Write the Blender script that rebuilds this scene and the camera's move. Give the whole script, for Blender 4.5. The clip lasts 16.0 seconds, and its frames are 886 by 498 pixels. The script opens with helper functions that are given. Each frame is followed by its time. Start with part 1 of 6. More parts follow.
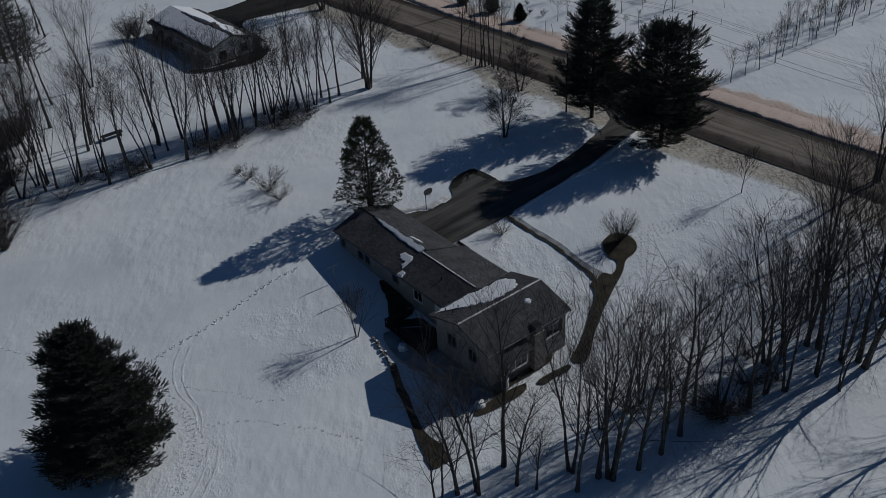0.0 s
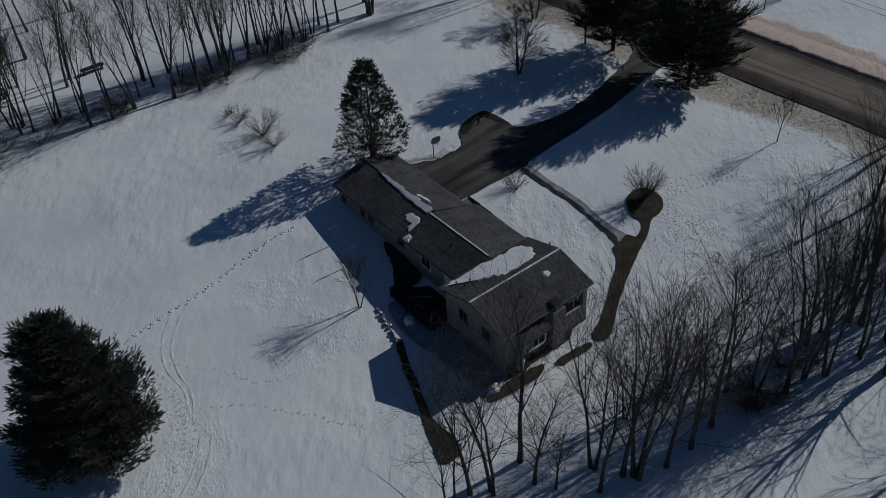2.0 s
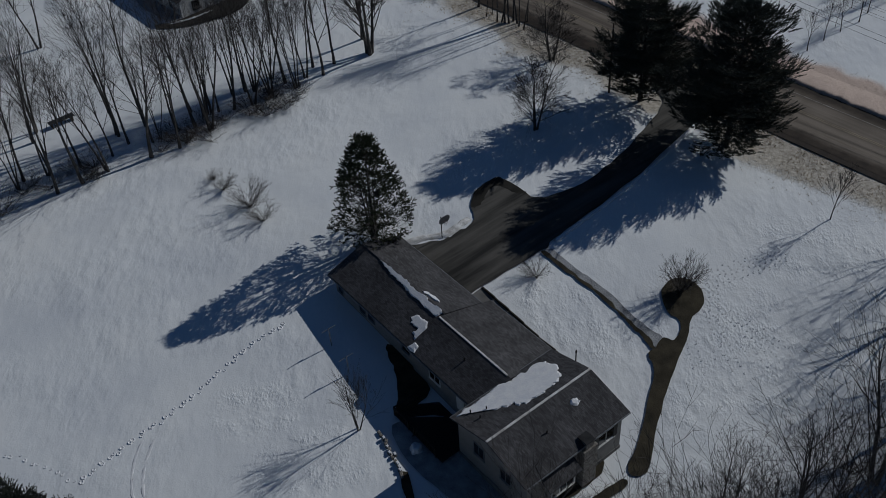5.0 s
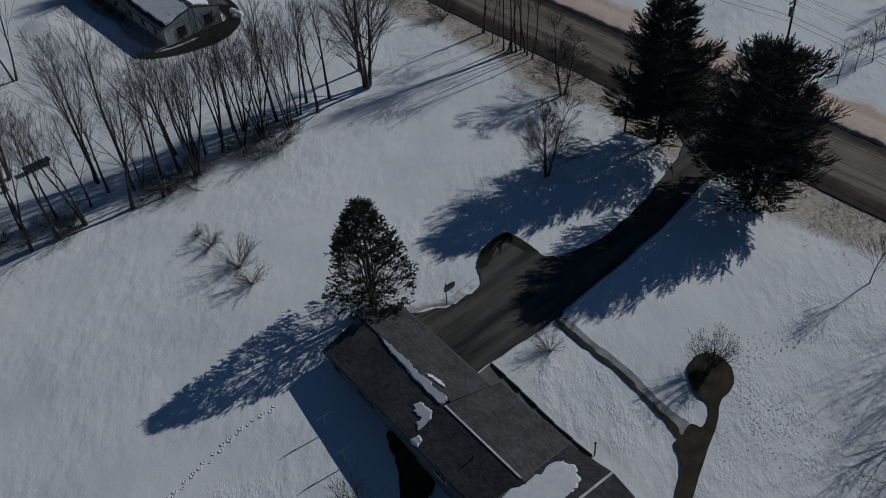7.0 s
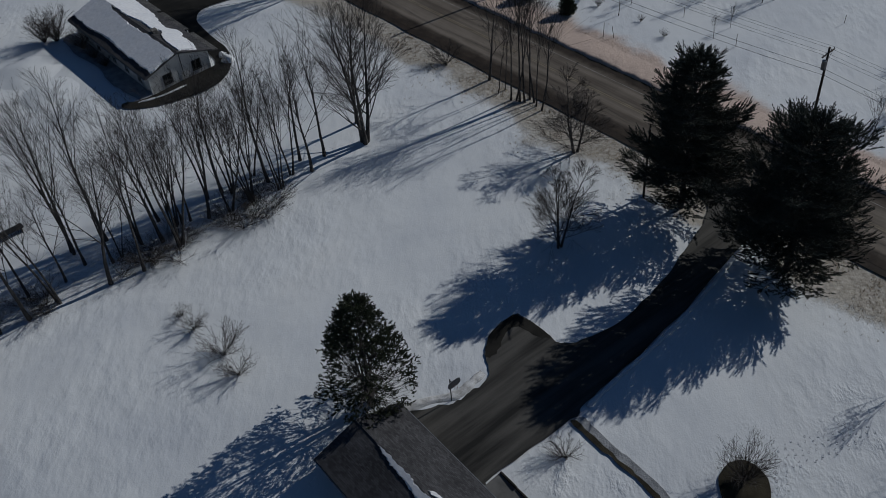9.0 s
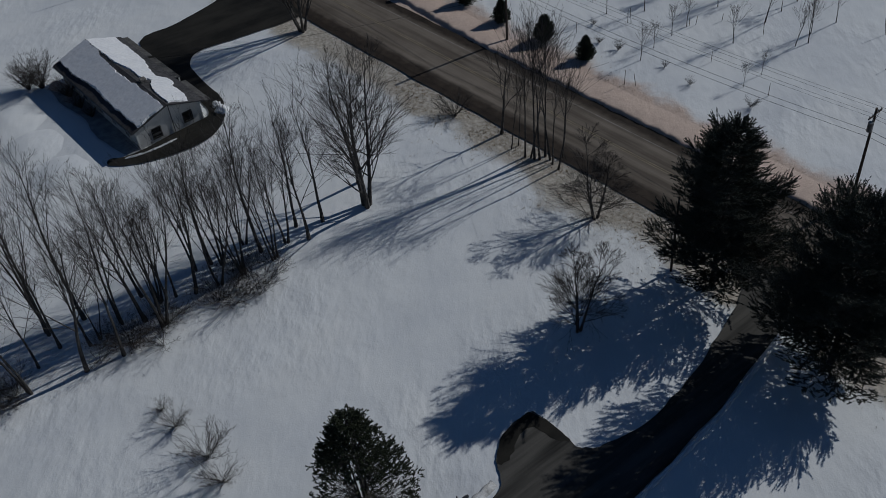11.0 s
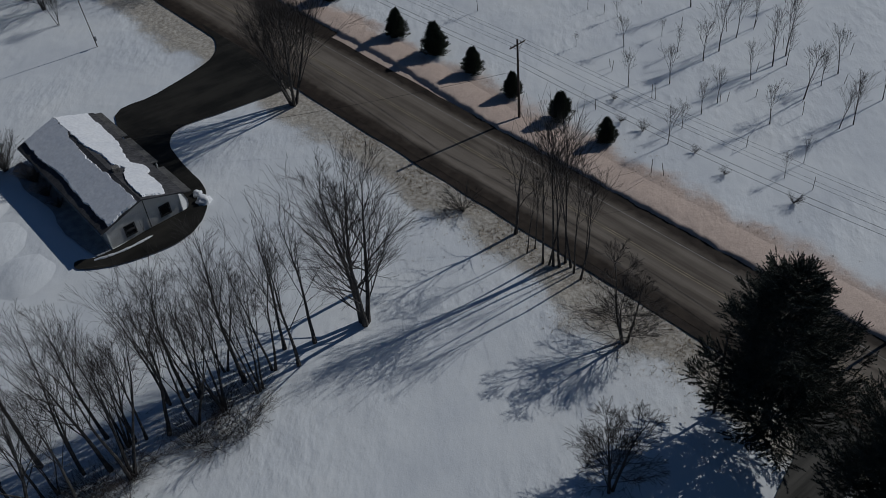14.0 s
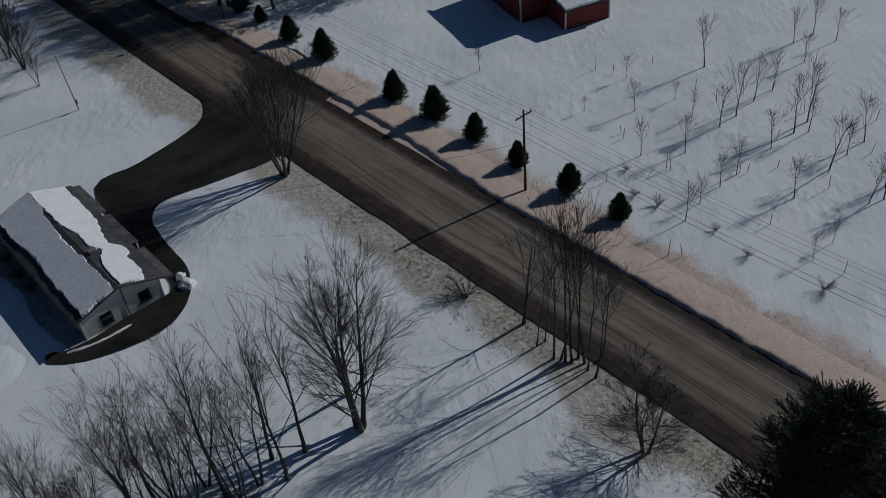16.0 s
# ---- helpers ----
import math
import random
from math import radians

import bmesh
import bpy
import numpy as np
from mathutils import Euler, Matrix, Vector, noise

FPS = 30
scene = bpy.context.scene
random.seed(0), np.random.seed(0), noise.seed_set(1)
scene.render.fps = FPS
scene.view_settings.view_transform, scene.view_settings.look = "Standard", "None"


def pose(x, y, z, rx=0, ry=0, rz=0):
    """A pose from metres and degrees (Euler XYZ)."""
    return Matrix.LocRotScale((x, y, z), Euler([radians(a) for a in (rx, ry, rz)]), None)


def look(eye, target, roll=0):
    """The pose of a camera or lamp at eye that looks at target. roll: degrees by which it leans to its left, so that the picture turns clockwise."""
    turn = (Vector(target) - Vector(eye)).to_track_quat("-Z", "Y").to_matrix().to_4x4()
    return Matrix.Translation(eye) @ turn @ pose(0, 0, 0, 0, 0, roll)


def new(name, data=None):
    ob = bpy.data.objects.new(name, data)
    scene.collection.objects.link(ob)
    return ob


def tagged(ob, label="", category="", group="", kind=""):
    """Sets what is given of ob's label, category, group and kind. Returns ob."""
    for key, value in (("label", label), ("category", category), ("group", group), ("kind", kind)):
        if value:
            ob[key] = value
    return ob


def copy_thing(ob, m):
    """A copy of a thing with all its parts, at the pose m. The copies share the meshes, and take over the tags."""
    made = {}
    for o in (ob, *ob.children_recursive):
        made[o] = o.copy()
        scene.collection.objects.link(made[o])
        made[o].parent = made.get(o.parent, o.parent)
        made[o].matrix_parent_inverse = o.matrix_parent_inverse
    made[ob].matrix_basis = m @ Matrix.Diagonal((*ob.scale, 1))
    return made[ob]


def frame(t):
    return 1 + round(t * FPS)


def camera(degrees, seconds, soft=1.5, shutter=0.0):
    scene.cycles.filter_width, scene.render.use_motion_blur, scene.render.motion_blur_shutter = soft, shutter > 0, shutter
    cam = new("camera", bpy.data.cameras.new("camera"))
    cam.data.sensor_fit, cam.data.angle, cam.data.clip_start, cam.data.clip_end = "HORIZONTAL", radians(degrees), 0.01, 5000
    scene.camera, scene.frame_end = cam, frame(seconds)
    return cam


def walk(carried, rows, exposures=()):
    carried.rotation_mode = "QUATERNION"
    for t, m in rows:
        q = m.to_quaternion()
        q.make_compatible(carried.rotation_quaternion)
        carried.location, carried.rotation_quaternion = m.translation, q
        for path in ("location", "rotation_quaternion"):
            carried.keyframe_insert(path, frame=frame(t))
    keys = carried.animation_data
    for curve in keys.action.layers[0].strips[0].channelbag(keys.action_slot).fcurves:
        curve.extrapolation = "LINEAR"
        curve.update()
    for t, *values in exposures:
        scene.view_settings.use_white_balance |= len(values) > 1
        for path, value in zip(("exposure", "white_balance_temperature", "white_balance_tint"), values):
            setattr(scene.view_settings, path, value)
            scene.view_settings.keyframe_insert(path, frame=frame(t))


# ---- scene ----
cam = camera(49.9, 16.0, soft=0.82)
PATH = [
    (0, (4.094, -7.872, 61.363), (3.989, -6.207, 60.259), -3.6),
    (0.5, (3.779, -5.031, 61.615), (3.672, -3.409, 60.451), -3.6),
    (1, (3.544, -2.224, 61.749), (3.433, -0.643, 60.529), -3.8),
    (1.5, (3.268, 0.518, 61.84), (3.156, 2.058, 60.568), -3.8),
    (2, (2.988, 3.268, 62.024), (2.874, 4.801, 60.744), -3.9),
    (2.5, (2.776, 6.201, 62.251), (2.661, 7.731, 60.968), -3.9),
    (3, (2.493, 8.987, 62.451), (2.378, 10.515, 61.166), -3.9),
    (3.5, (2.224, 11.868, 62.754), (2.109, 13.381, 61.452), -4.0),
    (4, (2.018, 14.812, 62.883), (1.902, 16.321, 61.576), -4.0),
    (6.5, (1.145, 29.046, 64.089), (1.027, 30.515, 62.738), -4.5),
    (7, (1.031, 31.895, 64.235), (0.911, 33.363, 62.882), -4.6),
    (7.5, (1.143, 34.721, 64.451), (1.015, 36.186, 63.095), -4.9),
    (8, (0.993, 37.49, 64.351), (0.866, 38.957, 62.998), -4.9),
    (8.5, (1.024, 40.356, 64.498), (0.895, 41.822, 63.143), -5.1),
    (9, (0.836, 43.155, 64.494), (0.706, 44.621, 63.14), -5.1),
    (11.5, (1.103, 56.948, 63.861), (0.941, 58.422, 62.519), -6.0),
    (12, (0.915, 59.475, 63.892), (0.753, 60.952, 62.553), -6.0),
    (12.5, (0.678, 62.223, 64.004), (0.516, 63.7, 62.667), -6.0),
    (13, (0.332, 65.077, 64.036), (0.172, 66.555, 62.698), -6.0),
    (13.5, (0.028, 67.794, 64.161), (-0.131, 69.272, 62.824), -6.0),
    (14, (-0.477, 70.311, 64.293), (-0.63, 71.791, 62.956), -5.8),
    (14.5, (-0.877, 72.928, 64.256), (-1.024, 74.41, 62.921), -5.7),
    (15, (-0.951, 75.441, 64.104), (-1.097, 76.928, 62.775), -5.8),
    (15.5, (-0.834, 77.909, 64.179), (-0.985, 79.41, 62.866), -5.9),
    (16, (-1.143, 79.879, 63.999), (-1.291, 81.395, 62.703), -5.8),
]
walk(cam, [(t, look(eye, target, roll)) for t, eye, target, roll in PATH], [(0, -1.33, 5600, 8), (16, -1.33, 5600, 8)])

# ---------------------------------------------------------------- light
SUN_DIR = Vector((0.83, 0.56, 0.0)).normalized()
SUN_EL = radians(32)
world = bpy.data.worlds.new("winter_sky")
scene.world = world
world.use_nodes = True
wn, wl = world.node_tree.nodes, world.node_tree.links
sky = wn.new("ShaderNodeTexSky")
sky.sky_type = "NISHITA"
sky.sun_disc = False
sky.sun_elevation = SUN_EL
sky.sun_rotation = math.atan2(SUN_DIR.x, SUN_DIR.y)
sky.air_density, sky.dust_density, sky.ozone_density = 1.0, 0.05, 6.0
wl.new(sky.outputs["Color"], wn["Background"].inputs["Color"])
wn["Background"].inputs["Strength"].default_value = 0.05
sun_data = bpy.data.lights.new("sun", "SUN")
sun_data.energy, sun_data.angle, sun_data.color = 4.8, radians(0.4), (1.0, 0.918, 0.805)
sun = new("sun", sun_data)
to_sun = Vector((SUN_DIR.x * math.cos(SUN_EL), SUN_DIR.y * math.cos(SUN_EL), math.sin(SUN_EL)))
sun.matrix_world = look(to_sun * 200, (0, 0, 0))


# ---------------------------------------------------------------- materials
def material(name, rough=0.8):
    m = bpy.data.materials.new(name)
    m.use_nodes = True
    nt = m.node_tree
    b = nt.nodes["Principled BSDF"]
    b.inputs["Roughness"].default_value = rough
    b.inputs["Specular IOR Level"].default_value = 0.25
    return m, nt, b


def node(nt, kind, **values):
    n = nt.nodes.new(kind)
    for key, value in values.items():
        n.inputs[key.replace("_", " ")].default_value = value
    return n


def coords(nt):
    return nt.nodes.new("ShaderNodeTexCoord").outputs["Object"]


def noise_tex(nt, vec, scale, detail=4.0, rough=0.55):
    n = node(nt, "ShaderNodeTexNoise", Scale=scale, Detail=detail, Roughness=rough)
    nt.links.new(vec, n.inputs["Vector"])
    return n.outputs["Fac"]


def ramp(nt, fac, stops):
    r = nt.nodes.new("ShaderNodeValToRGB")
    els = r.color_ramp.elements
    while len(els) < len(stops):
        els.new(0.5)
    for e, (p, c) in zip(els, stops):
        e.position, e.color = p, (*c, 1)
    nt.links.new(fac, r.inputs["Fac"])
    return r.outputs["Color"]


def math_node(nt, op, a, b=None, c=None, clamp=False):
    n = nt.nodes.new("ShaderNodeMath")
    n.operation, n.use_clamp = op, clamp
    for i, v in enumerate((a, b, c)):
        if v is None:
            continue
        if isinstance(v, (int, float)):
            n.inputs[i].default_value = v
        else:
            nt.links.new(v, n.inputs[i])
    return n.outputs[0]


def mix_col(nt, fac, a, b, mode="MIX"):
    n = nt.nodes.new("ShaderNodeMix")
    n.data_type, n.blend_type = "RGBA", mode
    for sock, v in ((n.inputs[0], fac), (n.inputs[6], a), (n.inputs[7], b)):
        if isinstance(v, (int, float)):
            sock.default_value = v
        elif isinstance(v, tuple):
            sock.default_value = (*v, 1)
        else:
            nt.links.new(v, sock)
    return n.outputs[2]


def bump(nt, b, height, strength=0.4, distance=0.05, after=None):
    n = node(nt, "ShaderNodeBump", Strength=strength, Distance=distance)
    nt.links.new(height, n.inputs["Height"])
    if after is not None:
        nt.links.new(after, n.inputs["Normal"])
    nt.links.new(n.outputs["Normal"], b.inputs["Normal"])
    return n.outputs["Normal"]


def simple(name, stops, scale=3.0, rough=0.8, bump_scale=20.0, bump_strength=0.3, bump_dist=0.03, fine=30.0, metal=0.0):
    """Two scales of variation in colour and a fine relief."""
    m, nt, b = material(name, rough)
    v = coords(nt)
    big = noise_tex(nt, v, scale)
    col = ramp(nt, big, stops)
    small = noise_tex(nt, v, fine, 3.0)
    col = mix_col(nt, 0.35, col, ramp(nt, small, [(0.3, (0.55, 0.55, 0.55)), (0.7, (1.0, 1.0, 1.0))]), "MULTIPLY")
    nt.links.new(col, b.inputs["Base Color"])
    b.inputs["Metallic"].default_value = metal
    bump(nt, b, noise_tex(nt, v, bump_scale), bump_strength, bump_dist)
    return m


ROAD_DIR = Vector((0.697, -0.717, 0))
ROAD_N = Vector((0.717, 0.697, 0))
ROAD_MID = 105.9


# pitted snow: x, y, half-widths, turn
PITTED = [(-20, 73.4, 5, 4, 0), (-14.5, 67.5, 7, 5, 30), (22.5, 80.5, 8, 13, 20), (19, 70, 7, 9, 20), (8.0, 84.0, 9, 5, -50), (6, 55, 16, 7, 15), (26, 62, 14, 9, 25), (2, 107, 7, 4, 10), (-26, 52, 8, 10, 0), (33, 92, 10, 6, 0)]


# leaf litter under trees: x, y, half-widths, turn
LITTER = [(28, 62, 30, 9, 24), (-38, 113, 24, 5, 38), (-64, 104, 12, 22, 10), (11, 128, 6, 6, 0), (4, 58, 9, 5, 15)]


def snow_ground():
    m, nt, b = material("snow_ground", 0.75)
    v = coords(nt)
    # snow colour: clean, old crust, faint dirt
    snow = ramp(nt, noise_tex(nt, v, 0.09, 5.0), [(0.3, (0.69, 0.71, 0.73)), (0.55, (0.785, 0.80, 0.80)), (0.75, (0.825, 0.83, 0.815))])
    # distance across the road
    dot = nt.nodes.new("ShaderNodeVectorMath")
    dot.operation = "DOT_PRODUCT"
    nt.links.new(v, dot.inputs[0])
    dot.inputs[1].default_value = ROAD_N
    off = math_node(nt, "SUBTRACT", dot.outputs["Value"], ROAD_MID)
    far_side = math_node(nt, "GREATER_THAN", off, 0.0)
    dist = math_node(nt, "ABSOLUTE", off)
    along = nt.nodes.new("ShaderNodeVectorMath")
    along.operation = "DOT_PRODUCT"
    nt.links.new(v, along.inputs[0])
    along.inputs[1].default_value = ROAD_DIR
    wide = noise_tex(nt, v, 0.12, 3.0)
    reach = math_node(nt, "MULTIPLY_ADD", wide, 9.0, 7.6)
    reach = math_node(nt, "ADD", reach, math_node(nt, "MULTIPLY", far_side, 0.8))
    grass = math_node(nt, "SUBTRACT", reach, dist)
    grass = math_node(nt, "MULTIPLY_ADD", grass, 0.28, 0.0, True)
    clumps = noise_tex(nt, v, 2.2, 6.0, 0.7)
    fine = noise_tex(nt, v, 9.0, 4.0, 0.7)
    mixv = math_node(nt, "ADD", math_node(nt, "MULTIPLY", clumps, 0.65), math_node(nt, "MULTIPLY", fine, 0.35))
    mask = math_node(nt, "MULTIPLY_ADD", math_node(nt, "SUBTRACT", mixv, 0.52), math_node(nt, "MULTIPLY_ADD", far_side, -2.0, 3.4), math_node(nt, "MULTIPLY", grass, 1.4), True)
    mask = math_node(nt, "MULTIPLY", mask, math_node(nt, "MULTIPLY", grass, 2.0, None, True))
    pink = ramp(nt, fine, [(0.3, (0.41, 0.305, 0.245)), (0.5, (0.575, 0.45, 0.37)), (0.72, (0.71, 0.58, 0.495))])
    tan = ramp(nt, clumps, [(0.32, (0.27, 0.24, 0.195)), (0.5, (0.46, 0.415, 0.345)), (0.68, (0.65, 0.61, 0.545))])
    straw = mix_col(nt, far_side, tan, pink)
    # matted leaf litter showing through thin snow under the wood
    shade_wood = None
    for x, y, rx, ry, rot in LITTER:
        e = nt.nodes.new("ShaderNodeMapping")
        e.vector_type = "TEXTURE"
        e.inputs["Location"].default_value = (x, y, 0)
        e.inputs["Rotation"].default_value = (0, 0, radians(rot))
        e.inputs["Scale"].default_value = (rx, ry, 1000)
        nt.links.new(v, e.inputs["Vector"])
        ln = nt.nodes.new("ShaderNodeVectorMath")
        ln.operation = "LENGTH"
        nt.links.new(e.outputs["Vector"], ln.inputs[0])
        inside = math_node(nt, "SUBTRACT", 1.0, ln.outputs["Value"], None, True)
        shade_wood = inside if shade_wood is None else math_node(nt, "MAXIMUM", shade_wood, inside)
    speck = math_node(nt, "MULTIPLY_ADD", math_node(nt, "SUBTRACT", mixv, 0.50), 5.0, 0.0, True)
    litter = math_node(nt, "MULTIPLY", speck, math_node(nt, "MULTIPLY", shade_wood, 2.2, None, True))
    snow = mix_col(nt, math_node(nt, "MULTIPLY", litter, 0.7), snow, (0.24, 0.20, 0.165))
    col = mix_col(nt, mask, snow, straw)
    nt.links.new(col, b.inputs["Base Color"])
    # soft drift ripples in broken fields
    mp = nt.nodes.new("ShaderNodeMapping")
    mp.inputs["Rotation"].default_value = (0, 0, radians(22))
    mp.inputs["Scale"].default_value = (1.1, 0.55, 1)
    nt.links.new(v, mp.inputs["Vector"])
    drift = noise_tex(nt, mp.outputs["Vector"], 0.75, 3.0, 0.5)
    field = ramp(nt, noise_tex(nt, v, 0.07, 3.0), [(0.40, (0.25, 0.25, 0.25)), (0.62, (1, 1, 1))])
    n1 = bump(nt, b, math_node(nt, "MULTIPLY", drift, field), 0.48, 0.36)
    broad = noise_tex(nt, v, 0.16, 2.0, 0.4)
    n1 = bump(nt, b, broad, 0.25, 0.5, n1)
    # trampled and pitted patches
    pits = None
    for x, y, rx, ry, rot in PITTED:
        e = nt.nodes.new("ShaderNodeMapping")
        e.vector_type = "TEXTURE"
        e.inputs["Location"].default_value = (x, y, 0)
        e.inputs["Rotation"].default_value = (0, 0, radians(rot))
        e.inputs["Scale"].default_value = (rx, ry, 1000)
        nt.links.new(v, e.inputs["Vector"])
        ln = nt.nodes.new("ShaderNodeVectorMath")
        ln.operation = "LENGTH"
        nt.links.new(e.outputs["Vector"], ln.inputs[0])
        inside = math_node(nt, "SUBTRACT", 1.0, ln.outputs["Value"], None, True)
        pits = inside if pits is None else math_node(nt, "MAXIMUM", pits, inside)
    uneven = math_node(nt, "MULTIPLY_ADD", noise_tex(nt, v, 0.5, 3.0), 3.0, -1.1, True)
    pits = math_node(nt, "MULTIPLY", math_node(nt, "MULTIPLY", pits, 2.5, None, True), uneven)
    mp3 = nt.nodes.new("ShaderNodeMapping")
    mp3.inputs["Rotation"].default_value = (0, 0, radians(35))
    mp3.inputs["Scale"].default_value = (1.0, 0.6, 1)
    nt.links.new(v, mp3.inputs["Vector"])
    pocks = noise_tex(nt, mp3.outputs["Vector"], 4.4, 2.0, 0.5)
    amount = math_node(nt, "ADD", pits, 0.05)
    n2 = bump(nt, b, math_node(nt, "MULTIPLY", pocks, amount), 0.75, 0.15, n1)
    crust = noise_tex(nt, v, 7.0, 4.0, 0.6)
    n3 = bump(nt, b, math_node(nt, "MULTIPLY", mixv, mask), 0.6, 0.14, n2)
    bump(nt, b, crust, 0.24, 0.06, n3)
    return m


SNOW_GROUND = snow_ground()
SNOW = simple("packed_snow", [(0.3, (0.72, 0.73, 0.76)), (0.7, (0.86, 0.86, 0.85))], 1.5, 0.7, 5.0, 0.3, 0.05, 12.0)
ROOF_SNOW = simple("clean_roof_snow", [(0.3, (0.84, 0.85, 0.87)), (0.7, (0.92, 0.92, 0.92))], 0.7, 0.7, 1.2, 0.35, 0.10, 3.0)
DIRTY_SNOW = simple("dirty_snow_bank", [(0.3, (0.42, 0.40, 0.37)), (0.5, (0.66, 0.65, 0.63)), (0.7, (0.82, 0.82, 0.81))], 1.1, 0.8, 7.0, 0.7, 0.1, 9.0)


def asphalt(name, dark, light, streak_rot, streak_amount, scale=(0.9, 0.06, 1)):
    m, nt, b = material(name, 0.85)
    v = coords(nt)
    mp = nt.nodes.new("ShaderNodeMapping")
    mp.vector_type = "POINT"
    mp.inputs["Rotation"].default_value = (0, 0, -streak_rot)
    nt.links.new(v, mp.inputs["Vector"])
    mp2 = nt.nodes.new("ShaderNodeMapping")
    mp2.inputs["Scale"].default_value = scale
    nt.links.new(mp.outputs["Vector"], mp2.inputs["Vector"])
    streak = noise_tex(nt, mp2.outputs["Vector"], 1.0, 4.0, 0.6)
    blot = noise_tex(nt, v, 0.22, 5.0)
    f = math_node(nt, "ADD", math_node(nt, "MULTIPLY", streak, streak_amount), math_node(nt, "MULTIPLY", blot, 1 - streak_amount))
    col = ramp(nt, f, [(0.40, dark), (0.60, light)])
    grain = noise_tex(nt, v, 40.0, 3.0)
    col = mix_col(nt, 0.5, col, ramp(nt, grain, [(0.3, (0.6, 0.6, 0.6)), (0.7, (1.1, 1.1, 1.1))]), "MULTIPLY")
    nt.links.new(col, b.inputs["Base Color"])
    bump(nt, b, grain, 0.3, 0.02)
    return m


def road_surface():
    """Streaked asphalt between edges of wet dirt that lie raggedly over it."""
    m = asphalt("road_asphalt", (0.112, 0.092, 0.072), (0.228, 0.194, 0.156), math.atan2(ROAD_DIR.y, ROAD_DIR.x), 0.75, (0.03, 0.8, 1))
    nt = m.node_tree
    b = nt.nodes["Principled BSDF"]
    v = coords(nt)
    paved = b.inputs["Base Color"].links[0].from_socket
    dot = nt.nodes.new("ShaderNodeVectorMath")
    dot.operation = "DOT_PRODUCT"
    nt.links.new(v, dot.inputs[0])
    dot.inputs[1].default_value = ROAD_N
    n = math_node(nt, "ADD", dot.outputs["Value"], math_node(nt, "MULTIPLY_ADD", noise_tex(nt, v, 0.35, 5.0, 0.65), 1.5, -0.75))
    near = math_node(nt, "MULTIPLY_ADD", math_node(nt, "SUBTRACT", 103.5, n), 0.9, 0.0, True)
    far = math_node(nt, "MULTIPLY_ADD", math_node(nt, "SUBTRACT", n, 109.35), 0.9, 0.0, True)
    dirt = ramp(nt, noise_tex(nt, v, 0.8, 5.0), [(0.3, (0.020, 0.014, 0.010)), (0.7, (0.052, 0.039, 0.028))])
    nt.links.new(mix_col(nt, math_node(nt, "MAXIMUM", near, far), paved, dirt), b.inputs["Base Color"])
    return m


GREY_SNOW = simple("grey_snow", [(0.3, (0.20, 0.205, 0.215)), (0.7, (0.42, 0.43, 0.44))], 0.9, 0.8, 6.0, 0.7, 0.1, 7.0)
ROAD_ROT = math.atan2(ROAD_DIR.y, ROAD_DIR.x)
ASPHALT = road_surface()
DRIVE = asphalt("driveway_asphalt", (0.022, 0.0215, 0.020), (0.105, 0.099, 0.088), radians(40), 0.85, (0.035, 0.55, 1))
NEIGHBOUR_DRIVE = asphalt("old_dark_asphalt", (0.007, 0.0066, 0.005), (0.030, 0.0275, 0.022), radians(35), 0.6, (0.1, 0.4, 1))
SHOULDER = simple("wet_shoulder_dirt", [(0.3, (0.016, 0.011, 0.0075)), (0.7, (0.046, 0.033, 0.023))], 0.7, 0.8, 15.0, 0.5, 0.04, 18.0)
BARE = simple("bare_thawed_turf", [(0.3, (0.026, 0.023, 0.015)), (0.55, (0.052, 0.044, 0.028)), (0.75, (0.078, 0.066, 0.042))], 0.8, 0.95, 14.0, 0.6, 0.06, 16.0)
CONCRETE = simple("old_concrete", [(0.3, (0.11, 0.107, 0.103)), (0.7, (0.21, 0.205, 0.195))], 0.7, 0.85, 30.0, 0.3, 0.01, 24.0)
WHITE_LINE = simple("worn_white_paint", [(0.35, (0.20, 0.18, 0.155)), (0.65, (0.40, 0.38, 0.35))], 0.8, 0.8, 30.0, 0.1, 0.01, 8.0)
YELLOW_LINE = simple("worn_yellow_paint", [(0.35, (0.22, 0.185, 0.13)), (0.65, (0.38, 0.32, 0.21))], 0.8, 0.8, 30.0, 0.1, 0.01, 8.0)


def shingle(name, dark, light):
    m, nt, b = material(name, 0.95)
    b.inputs["Specular IOR Level"].default_value = 0.06
    v = coords(nt)
    br = node(nt, "ShaderNodeTexBrick", Scale=1.0, Mortar_Size=0.006, Brick_Width=0.33, Row_Height=0.14)
    br.inputs["Color1"].default_value = (*dark, 1)
    br.inputs["Color2"].default_value = (*light, 1)
    br.inputs["Mortar"].default_value = (dark[0] * 0.65, dark[1] * 0.65, dark[2] * 0.65, 1)
    nt.links.new(v, br.inputs["Vector"])
    stain = ramp(nt, noise_tex(nt, v, 0.5, 5.0), [(0.3, (0.62, 0.62, 0.62)), (0.7, (1.05, 1.05, 1.05))])
    col = mix_col(nt, 1.0, br.outputs["Color"], stain, "MULTIPLY")
    nt.links.new(col, b.inputs["Base Color"])
    bump(nt, b, br.outputs["Fac"], -0.3, 0.01)
    return m


SHINGLE = shingle("charcoal_shingles", (0.064, 0.063, 0.066), (0.112, 0.110, 0.114))
SHINGLE_LIGHT = shingle("weathered_grey_shingles", (0.10, 0.098, 0.095), (0.15, 0.147, 0.142))


